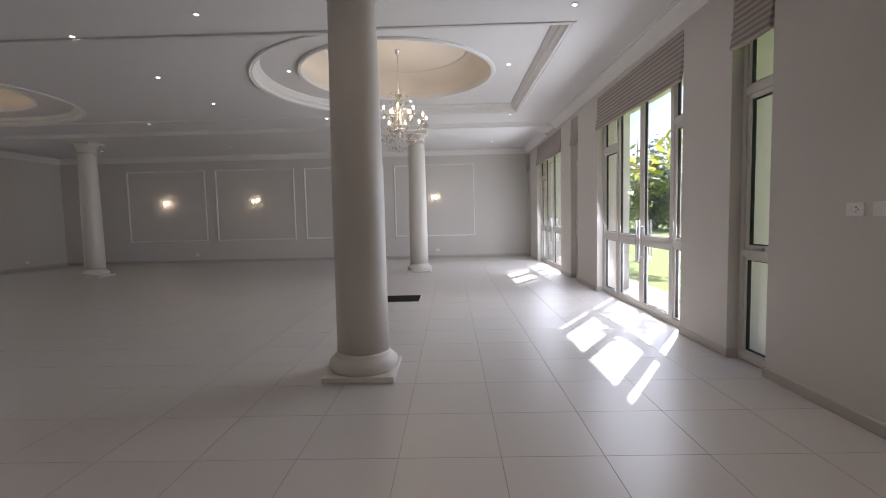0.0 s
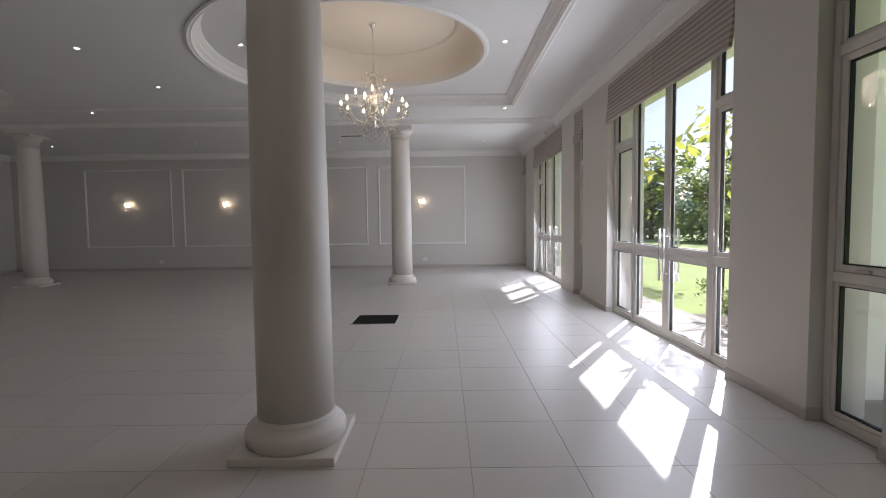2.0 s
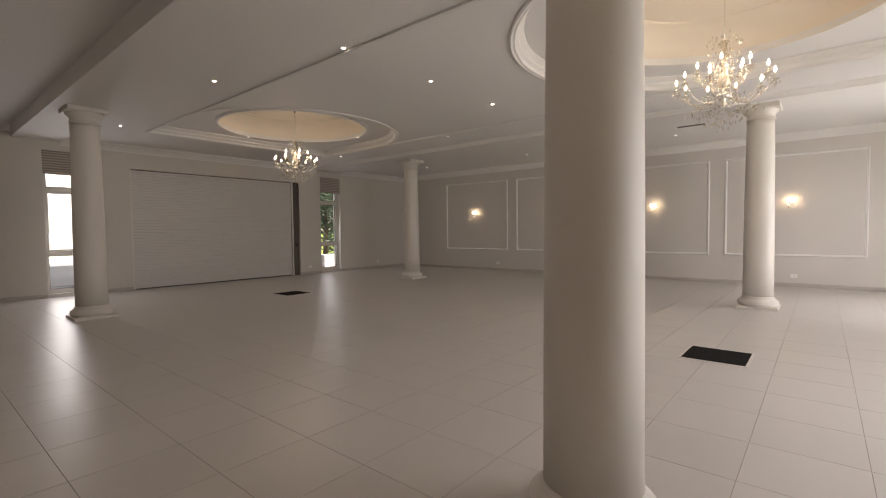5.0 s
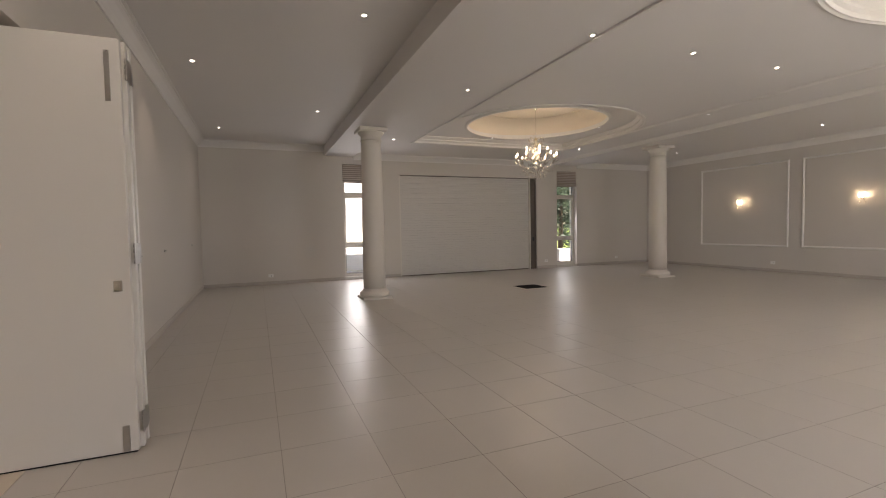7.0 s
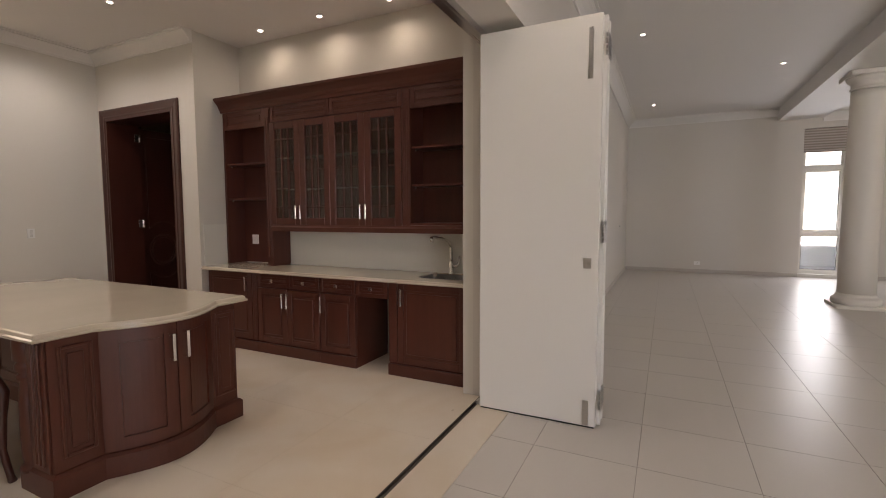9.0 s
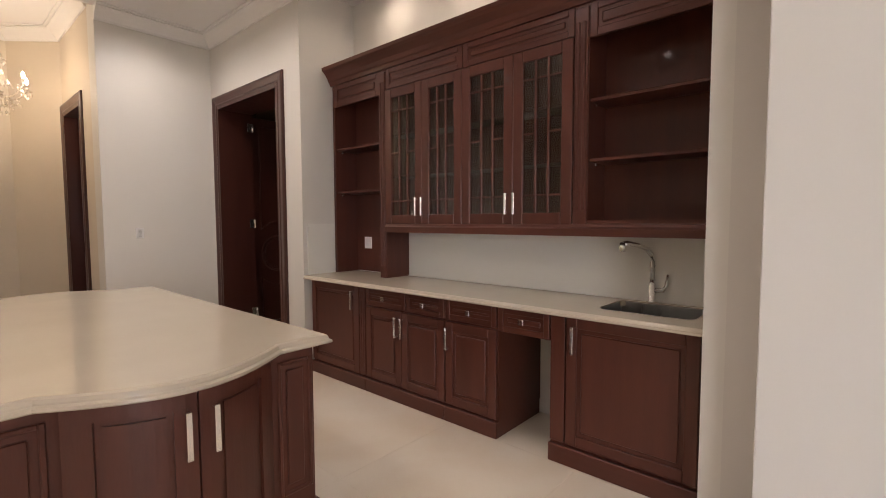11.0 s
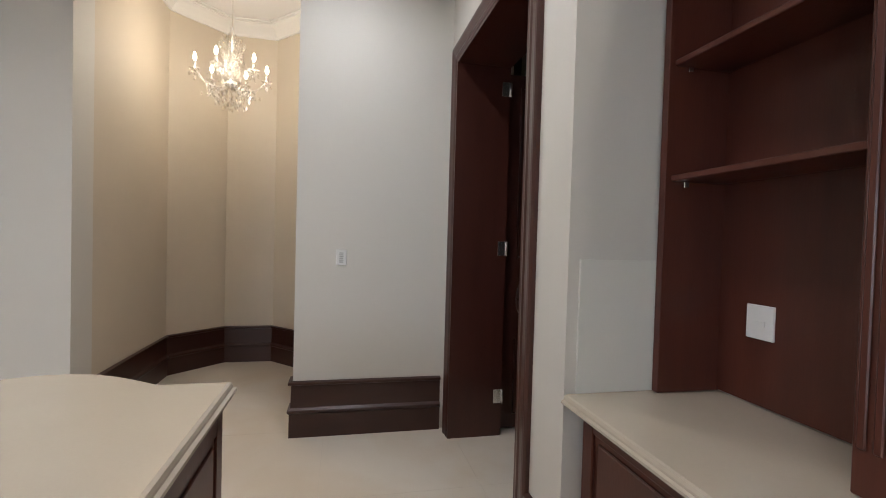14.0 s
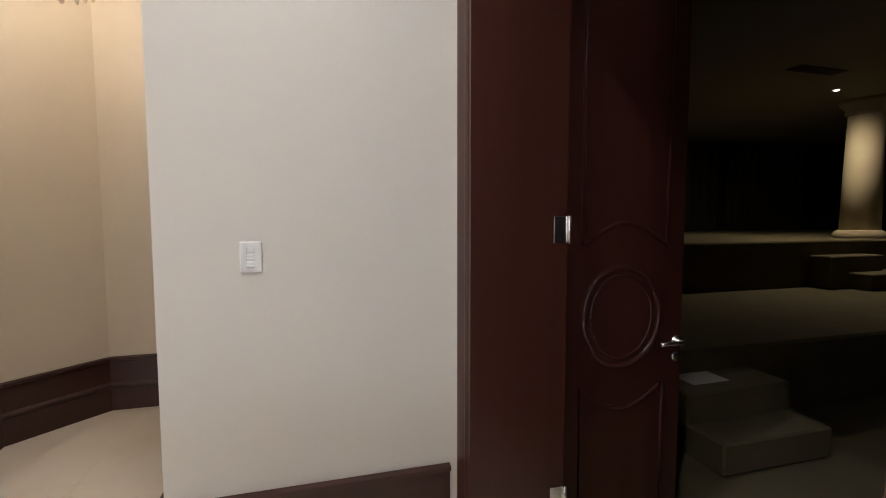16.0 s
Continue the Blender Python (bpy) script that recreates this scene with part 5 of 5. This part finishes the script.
# ---- wooden doorways ----
def doorway(n, x, y0, y1, high, depth, label):
    """Jamb lining and architrave of an opening in a wall that faces +x."""
    c = tagged(new("door_%d" % n), label, "doorway", kind="structure")
    for ya, yb in ((y0 - 0.011, y0 + 0.022), (y1 - 0.022, y1 + 0.011)):
        part("jamb", cube_bm(x - depth, x + 0.012, ya, yb, 0.001, high + 0.011), DARKWOOD, c)
    part("head", cube_bm(x - depth, x + 0.012, y0 + 0.022, y1 - 0.022, high - 0.022, high + 0.011), DARKWOOD, c)
    w = 0.115
    bm = bmesh.new()
    prof = ((0.0, 0.012), (0.0, 0.014), (0.02, 0.019), (0.035, 0.015), (0.06, 0.019), (0.085, 0.024), (0.10, 0.024), (0.11, 0.02), (w, 0.017), (w, 0.0))
    path = [(y0 - 0.0, 0.001, -1, 0), (y0, high, -1, 1), (y1, high, 1, 1), (y1, 0.001, 1, 0)]
    rings = [[bm.verts.new((x + h, y + sy * d, z + sz * d)) for d, h in prof] for y, z, sy, sz in path]
    for ra, rb in zip(rings, rings[1:]):
        for j in range(len(prof) - 1):
            bm.faces.new((ra[j], rb[j], rb[j + 1], ra[j + 1]))
    bmesh.ops.recalc_face_normals(bm, faces=bm.faces)
    part("architrave", bm, DARKWOOD, c)
    return c


dw = doorway(1, BARWEST, D0, D1, DH, 0.374, "dark mahogany doorway with a panelled door standing open")
leaf = part("door_leaf", cube_bm(-4.37, -3.744, -4.31, -4.265, 0.012, DH - 0.03, 0.003), DARKWOOD, dw)


def oval_moulding(cx, cz, rx, rz, y, r):
    pts = [(cx + rx * math.cos(2 * math.pi * k / 40), y, cz + rz * math.sin(2 * math.pi * k / 40)) for k in range(41)]
    return tube(bmesh.new(), pts, r, 8)


part("oval_moulding", oval_moulding(-4.06, 0.965, 0.185, 0.21, -4.263, 0.012), DARKWOOD, leaf)
part("oval_moulding", oval_moulding(-4.06, 0.965, 0.15, 0.175, -4.265, 0.006), DARKWOOD, leaf)
for z0, z1, bend in ((1.26, 2.50, -1), (0.12, 0.67, 1)):
    bm = bmesh.new()
    xa, xb = -4.275, -3.865
    dip = 0.10
    curve = [(xa + (xb - xa) * k / 12, -4.264, (z0 if bend < 0 else z1) + (dip if bend < 0 else -dip) * math.sin(math.pi * k / 12)) for k in range(13)]
    far = z1 if bend < 0 else z0
    loop = [(xa, -4.264, far)] + curve + [(xb, -4.264, far), (xa, -4.264, far)]
    part("panel_moulding", tube(bm, loop, 0.009, 6), DARKWOOD, leaf)
bm = bmesh.new()
lathe(bm, [(0.026, 0), (0.026, 0.008), (0.012, 0.012), (0.012, 0.045), (0.001, 0.046)], (-4.34, -4.265, 0.84), 16, Matrix.Rotation(radians(-90), 4, "X"))
tube(bm, [(-4.34, -4.225, 0.84), (-4.285, -4.22, 0.843), (-4.225, -4.222, 0.84)], 0.009, 8)
lathe(bm, [(0.022, 0), (0.022, 0.007), (0.001, 0.008)], (-4.34, -4.265, 0.77), 14, Matrix.Rotation(radians(-90), 4, "X"))
part("lever_handle", bm, CHROME, leaf, "chrome lever handle")
for z in (0.285, 1.335, 2.45):
    bm = cube_bm(-3.735, -3.68, -4.166, -4.163, z - 0.05, z + 0.05, 0.001)
    tube(bm, [(-3.741, -4.158, z - 0.052), (-3.741, -4.158, z + 0.052)], 0.008, 10)
    box(bm, -3.742, -3.739, -4.262, -4.16, z - 0.045, z + 0.045)
    part("hinge", bm, CHROME, dw, "polished steel butt hinge")
dl = doorway(2, -2.30, LD0, LD1, LDH, 0.19, "dark mahogany doorway with a closed door in the lobby")
part("door_leaf", cube_bm(-2.47, -2.425, LD0 + 0.022, LD1 - 0.022, 0.01, LDH - 0.022), DARKWOOD, dl)
for z0, z1 in ((0.15, 1.0), (1.12, 2.45)):
    part("door_panel", raised_panel(bmesh.new(), -2.425, LD0 + 0.12, LD1 - 0.12, z0, z1), DARKWOOD, dl)

kp = thing("keypad", "small white wall keypad with six buttons", "keypad", (-2.605, KEYWALL, 1.245))
part("plate", cube_bm(-0.036, 0.036, 0, 0.012, -0.054, 0.054, 0.003), WHITE, kp)
for k in range(6):
    part("button", cube_bm(-0.014, 0.014, 0.012, 0.016, -0.037 + 0.0125 * k, -0.029 + 0.0125 * k, 0.001), STEEL, kp)

# ---- dark cinema room beyond the doorway ----
structure("floor_cinema", cube_bm(-14.0, RECESS - 0.001, -11.0, -2.66, -0.2, -0.006), CARPET, "olive carpet floor of the dark cinema", "floor")
bm = cube_bm(-14.2, -14.0, -11.0, -2.66, 0, 3.3)
box(bm, -14.2, -3.84, -11.2, -11.0, 0, 3.3)
box(bm, -14.0, -3.745, -2.80, -2.65, 0, 3.3)
box(bm, -3.9, -3.84, -11.0, KEYWALL - 0.02, 0, 3.3)
structure("wall_cinema", bm, DARKWALL, "dark painted walls of the cinema", "wall")
structure("ceiling_cinema", cube_bm(-14.2, -3.742, -11.2, -2.66, 3.0, 3.3), material("dim_ceiling_paint", (0.30, 0.27, 0.22), 0.8, vary=0.05), "dim ceiling of the cinema", "ceiling")
structure("tier_lower", cube_bm(-13.9, -4.7, -6.9, -5.05, -0.005, 0.50, 0.02), CARPET, "carpeted lower seating tier", "platform")
structure("tier_upper", cube_bm(-13.9, -4.7, -10.9, -6.9, -0.005, 1.08, 0.02), CARPET, "carpeted upper seating tier", "platform")
for k, (x0, x1, y0, y1, z) in enumerate(((-5.66, -4.88, -5.05, -4.48, 0.18), (-5.66, -4.88, -5.05, -4.73, 0.36), (-10.0, -9.1, -6.9, -6.4, 0.70), (-9.7, -8.8, -6.9, -6.65, 0.90))):
    solid("carpeted_step", cube_bm(x0, x1, y0, y1, 0.0 if k < 2 else 0.501, z, 0.012), CARPET, "olive carpeted step up to the seating tier", "step", group="cinema steps")
c = thing("cinema_column", "cream round column on the upper cinema tier", "column", (-10.3, -7.31, 1.08))
bm = bmesh.new()
lathe(bm, [(0.30, 0), (0.30, 0.05), (0.27, 0.09), (0.24, 0.11)], steps=28)
part("base", bm, PALECOLUMN, c)
bm = bmesh.new()
lathe(bm, [(0.23, 0.10), (0.22, 0.9), (0.20, 1.71)], steps=28)
part("shaft", bm, PALECOLUMN, c)
bm = bmesh.new()
lathe(bm, [(0.20, 1.71), (0.24, 1.75), (0.22, 1.79), (0.30, 1.87), (0.31, 1.919)], steps=28)
part("capital", bm, PALECOLUMN, c)
downlight(-9.3, -7.04, 3.0)

# pleated curtains behind the upper tier
CURTAIN = material("olive_curtain_cloth", (0.13, 0.11, 0.065), 0.9, vary=0.15, scale=3, grain=200, bump=0.04)
for x0, x1 in ((-13.9, -11.7), (-11.4, -9.4), (-9.1, -7.1), (-6.8, -5.0)):
    bm = bmesh.new()
    rows, wide = [], x1 - x0
    for k in range(61):
        u = k / 60
        deep = -10.80 + 0.045 * math.sin(u * wide * 28) + 0.015 * math.sin(u * wide * 11)
        rows.append([bm.verts.new((x0 + wide * u, deep + dy, z)) for dy, z in ((0, 1.10), (0, 2.98), (-0.012, 2.98), (-0.012, 1.10))])
    for ra, rb in zip(rows, rows[1:]):
        for j in range(4):
            bm.faces.new((ra[j], rb[j], rb[(j + 1) % 4], ra[(j + 1) % 4])).smooth = j in (0, 2)
    bm.faces.new(rows[0]), bm.faces.new(rows[-1][::-1])
    bmesh.ops.recalc_face_normals(bm, faces=bm.faces)
    solid("curtain", bm, CURTAIN, "olive pleated curtain behind the cinema seating tier", "curtain", group="cinema curtains")
solid("paper_sheet", cube_bm(-5.30, -5.02, -5.02, -4.84, 0.3605, 0.364), WHITE, "white paper sheet lying on the carpeted step", "paper")
vent = thing("ceiling_vent", "dark slotted vent in the cinema ceiling", "vent", (-8.2, -6.5, 3.0))
part("frame", cube_bm(-0.35, 0.35, -0.09, 0.09, -0.012, -0.001, 0.003), DARKWALL, vent)
for k in range(3):
    part("slat", cube_bm(-0.32, 0.32, -0.06 + 0.04 * k, -0.04 + 0.04 * k, -0.018, -0.012), GASKET, vent)

# ---- outside ----
structure("ground", cube_bm(-600, 600, -600, 600, -0.5, -0.16), GRASS, "green lawn round the house", "ground")
bm = cube_bm(EAST + 0.21, 4.45, -6, 24, -0.3, -0.045)
structure("terrace", bm, GROUT, "terrace bed along the glazed wall", "terrace")
structure("terrace_west", cube_bm(-17.5, WEST - 0.2, -2, 24, -0.349, -0.05), PAVING, "pale terrace outside the west windows", "terrace")
structure("eave", cube_bm(EAST + 0.41, 4.60, -6, 22, 3.55, 3.75), RENDERED, "white rendered eave over the glazed doors", "eave")
for a, b, x1 in ((3.45, 3.80, 3.88), (5.30, 5.66, 4.45), (9.16, 9.52, 3.88), (10.93, 11.29, 4.45), (14.80, 15.14, 3.88), (16.6, 16.9, 4.45)):
    solid("facade_fin", cube_bm(EAST + 0.401, x1, a, b, -0.29, 3.549, 0.01), RENDERED, "white rendered pier outside the glazed wall", "pier", group="piers of the facade")
solid("garden_wall", cube_bm(-16.6, -16.3, 0.0, 10.6, -0.045, 0.75), RENDERED, "low white rendered terrace wall", "wall")
solid("garden_wall", cube_bm(-15.3, -15.0, 11.4, 24.0, -0.045, 0.5), RENDERED, "low white rendered garden wall", "wall")
solid("neighbour_wall", cube_bm(-21.0, -20.6, -6, 11.5, -0.345, 5.5), RENDERED, "tall white rendered wall across the terrace", "wall")


def leaves_bm(count, spread, seed, size, centre=(0, 0, 0), droop=0.3):
    rnd = random.Random(seed)
    bm = bmesh.new()
    clumps = [(Vector((rnd.gauss(0, 0.45), rnd.gauss(0, 0.45), rnd.gauss(0, 0.45))), rnd.uniform(0.2, 0.5)) for _ in range(max(6, count // 90))]
    for _ in range(count):
        c, r = rnd.choice(clumps)
        p = c + Vector((rnd.gauss(0, r * 0.5), rnd.gauss(0, r * 0.5), rnd.gauss(0, r * 0.45)))
        p = Vector((p.x * spread[0], p.y * spread[1], p.z * spread[2])) + Vector(centre)
        m = Matrix.Translation(p) @ Euler((rnd.uniform(-1, 1), rnd.uniform(-1, 1), rnd.uniform(0, 6.28))).to_matrix().to_4x4()
        s = size * rnd.uniform(0.6, 1.3)
        q = [m @ Vector(v) for v in ((0, -s, 0), (s * 0.42, 0, -s * droop * 0.4), (0, s, -s * droop), (-s * 0.42, 0, -s * droop * 0.4))]
        vs = [bm.verts.new(v) for v in q]
        bm.faces.new((vs[0], vs[1], vs[2])), bm.faces.new((vs[0], vs[2], vs[3]))
    return bm


def tree(x, y, high, spread, mat, seed, size, count, label, bare=0.35):
    t = thing("tree", label, "tree", (x, y, -0.17), "garden trees")
    rnd = random.Random(seed)
    bm = bmesh.new()
    tube(bm, [(0, 0, 0), (0.05, 0.02, high * 0.3), (-0.03, 0.06, high * 0.6), (0.02, 0, high * 0.9)], [high * g for g in ((0.022, 0.018, 0.011, 0.004) if high > 5 else (0.008, 0.007, 0.005, 0.002))], 10)
    for k in range(8):
        a, z = rnd.uniform(0, 6.28), high * rnd.uniform(bare, 0.8)
        r = spread * rnd.uniform(0.5, 0.95)
        tube(bm, [(0, 0, z), (r * 0.5 * math.cos(a), r * 0.5 * math.sin(a), z + r * 0.25), (r * math.cos(a), r * math.sin(a), z + r * 0.35)], [high * 0.004, high * 0.003, high * 0.001], 6)
    part("trunk", bm, BARK, t)
    part("crown", leaves_bm(count, (spread, spread, high * (1 - bare) * 0.5), seed, size, (0, 0, high * (0.5 + bare / 2))), mat, t)


for k in range(15):
    rnd = random.Random(100 + k)
    tree(20 + rnd.uniform(-2, 6), -2 + 3.3 * k, rnd.uniform(4.6, 7.4), rnd.uniform(1.5, 2.3), LEAFHAZE if k % 3 else LEAF, 20 + k, 0.2, 3600, "tall dark green garden tree", 0.12)
tree(5.4, 9.6, 3.6, 0.95, LEAFPALE, 5, 0.13, 170, "young broad-leaved tree with yellow-green leaves", 0.42)
tree(6.6, 15.6, 4.4, 1.2, LEAF, 6, 0.12, 700, "young broad-leaved garden tree", 0.3)
for k, (x, y) in enumerate(((-16.4, 14.9), (-17.2, 16.6), (-18.2, 18.4), (-17.8, 14.6), (-19.5, 19.6))):
    tree(x, y, 5.5, 1.6, LEAFHAZE, 60 + k, 0.13, 2600, "dense dark green tree by the wall", 0.1)


def shrub(x, y, r, high, seed):
    t = thing("shrub", "clipped round green garden shrub", "shrub", (x, y, -0.17), "shrubs by the terrace")
    part("stems", tube(bmesh.new(), [(0, 0, 0), (0.02, 0, high * 0.5), (0, 0.02, high * 0.8)], 0.03), BARK, t)
    part("foliage", leaves_bm(2400, (r, r, high * 0.42), seed, 0.035, (0, 0, high * 0.5)), LEAF, t)


for k, (x, y) in enumerate(((5.0, 8.3), (5.25, 7.3), (5.1, 6.4), (5.6, 15.4))):
    shrub(x, y, 0.45, 0.75, 40 + k)
hedge = thing("hedge", "long dark green hedge across the lawn", "hedge", (0, 0, 0))
part("foliage", leaves_bm(9000, (1.0, 24, 1.2), 77, 0.2, (18.5, 22, 0.9)), LEAF, hedge)
woods = new("far_woods", mesh_of("far_woods", leaves_bm(16000, (4.0, 48, 3.4), 91, 0.5, (34, 30, 2.8)), LEAFHAZE))
tagged(woods, "dense dark green woods beyond the lawn", "woods", kind="stuff")
bed = structure("planting_bed", cube_bm(4.45, 5.7, 5.6, 9.1, -0.3, -0.12), BARK, "brown soil bed beside the terrace", "flower bed")

# ---- paving slabs, floor tiles ----
slabs = mesh_of("paving_slab", cube_bm(-0.395, 0.395, -0.395, 0.395, -0.03, 0.0, 0.005), PAVING)
terrace = bpy.data.objects["terrace"]
for i in range(1):
    for j in range(18):
        ob = new("paving_slab", slabs)
        ob.parent, ob.location = terrace, (EAST + 0.65 + 0.8 * i, 4.4 + 0.8 * j, -0.04 + 0.028)

OX, OY, TS = 0.25, 3.18, 0.595
floor = bpy.data.objects["floor"]
TILE_H = 0.0042


def tile_mesh(name, x0, x1, y0, y1):
    """A tile with a small eased edge, centred on its own origin."""
    bm = bmesh.new()
    hx, hy, e = (x1 - x0) / 2, (y1 - y0) / 2, 0.0007
    low = [bm.verts.new((sx * hx, sy * hy, -TILE_H)) for sx, sy in ((-1, -1), (1, -1), (1, 1), (-1, 1))]
    up = [bm.verts.new((sx * hx, sy * hy, -0.0012)) for sx, sy in ((-1, -1), (1, -1), (1, 1), (-1, 1))]
    cap = [bm.verts.new((sx * (hx - e), sy * (hy - e), 0)) for sx, sy in ((-1, -1), (1, -1), (1, 1), (-1, 1))]
    for a, b in ((low, up), (up, cap)):
        for k in range(4):
            bm.faces.new((a[k], a[(k + 1) % 4], b[(k + 1) % 4], b[k]))
    bm.faces.new(cap)
    return grouted(mesh_of(name, bm, TILE), GROUT)


cache, rest, parts_made = {}, [], 0
i0, i1 = math.floor((WEST - OX) / TS), math.ceil((EAST + 0.1 - OX) / TS)
j0, j1 = math.floor((SOUTH - 0.05 - OY) / TS), math.ceil((NORTH - OY) / TS)
for j in range(j0, j1):
    for i in range(i0, i1):
        x0, x1 = max(OX + i * TS, WEST) + 0.001, min(OX + (i + 1) * TS, EAST + 0.10) - 0.001
        y0, y1 = max(OY + j * TS, SOUTH - 0.05) + 0.001, min(OY + (j + 1) * TS, NORTH) - 0.001
        if x1 - x0 < 0.02 or y1 - y0 < 0.02:
            continue
        if -7.6 < x0 and y1 < 9.9 and parts_made < 300:
            key = (round(x1 - x0, 3), round(y1 - y0, 3))
            if key not in cache:
                cache[key] = tile_mesh("tile", x0, x1, y0, y1)
            ob = new("tile", cache[key])
            ob.parent, ob.location = floor, ((x0 + x1) / 2, (y0 + y1) / 2, 0)
            parts_made += 1
        else:
            rest.append((x0, x1, y0, y1))
verts, faces = [], []
for x0, x1, y0, y1 in rest:
    n = len(verts)
    verts += [(x0, y0, -TILE_H), (x1, y0, -TILE_H), (x1, y1, -TILE_H), (x0, y1, -TILE_H), (x0, y0, 0), (x1, y0, 0), (x1, y1, 0), (x0, y1, 0)]
    faces += [(n + 4, n + 5, n + 6, n + 7), (n, n + 1, n + 5, n + 4), (n + 1, n + 2, n + 6, n + 5), (n + 2, n + 3, n + 7, n + 6), (n + 3, n, n + 4, n + 7)]
me = bpy.data.meshes.new("far_tiles")
me.from_pydata(verts, [], faces)
me.materials.append(TILE)
grouted(me, GROUT)
far_tiles = new("far_tiles", me)
far_tiles.parent = floor
tagged(far_tiles, "pale grey porcelain floor tiles", kind="stuff")

# bar floor tiles
BT = 0.90
bar_floor = bpy.data.objects["floor_bar"]
cache = {}
for i in range(9):
    for j in range(9):
        x0, x1 = max(RECESS, RECESS - 0.35 + BT * i) + 0.0005, min(EAST, RECESS - 0.35 + BT * (i + 1)) - 0.0005
        y0, y1 = max(-6.9, -7.15 + BT * j) + 0.0005, min(TRACK - 0.02, -7.15 + BT * (j + 1)) - 0.0005
        if x1 - x0 < 0.02 or y1 - y0 < 0.02:
            continue
        key = (round(x1 - x0, 3), round(y1 - y0, 3))
        if key not in cache:
            cache[key] = mesh_of("tile", cube_bm(-(x1 - x0) / 2, (x1 - x0) / 2, -(y1 - y0) / 2, (y1 - y0) / 2, -0.0028, 0.0), BARFLOOR)
            grouted(cache[key], BARGROUT)
        ob = new("tile", cache[key])
        ob.parent, ob.location = bar_floor, ((x0 + x1) / 2, (y0 + y1) / 2, 0)
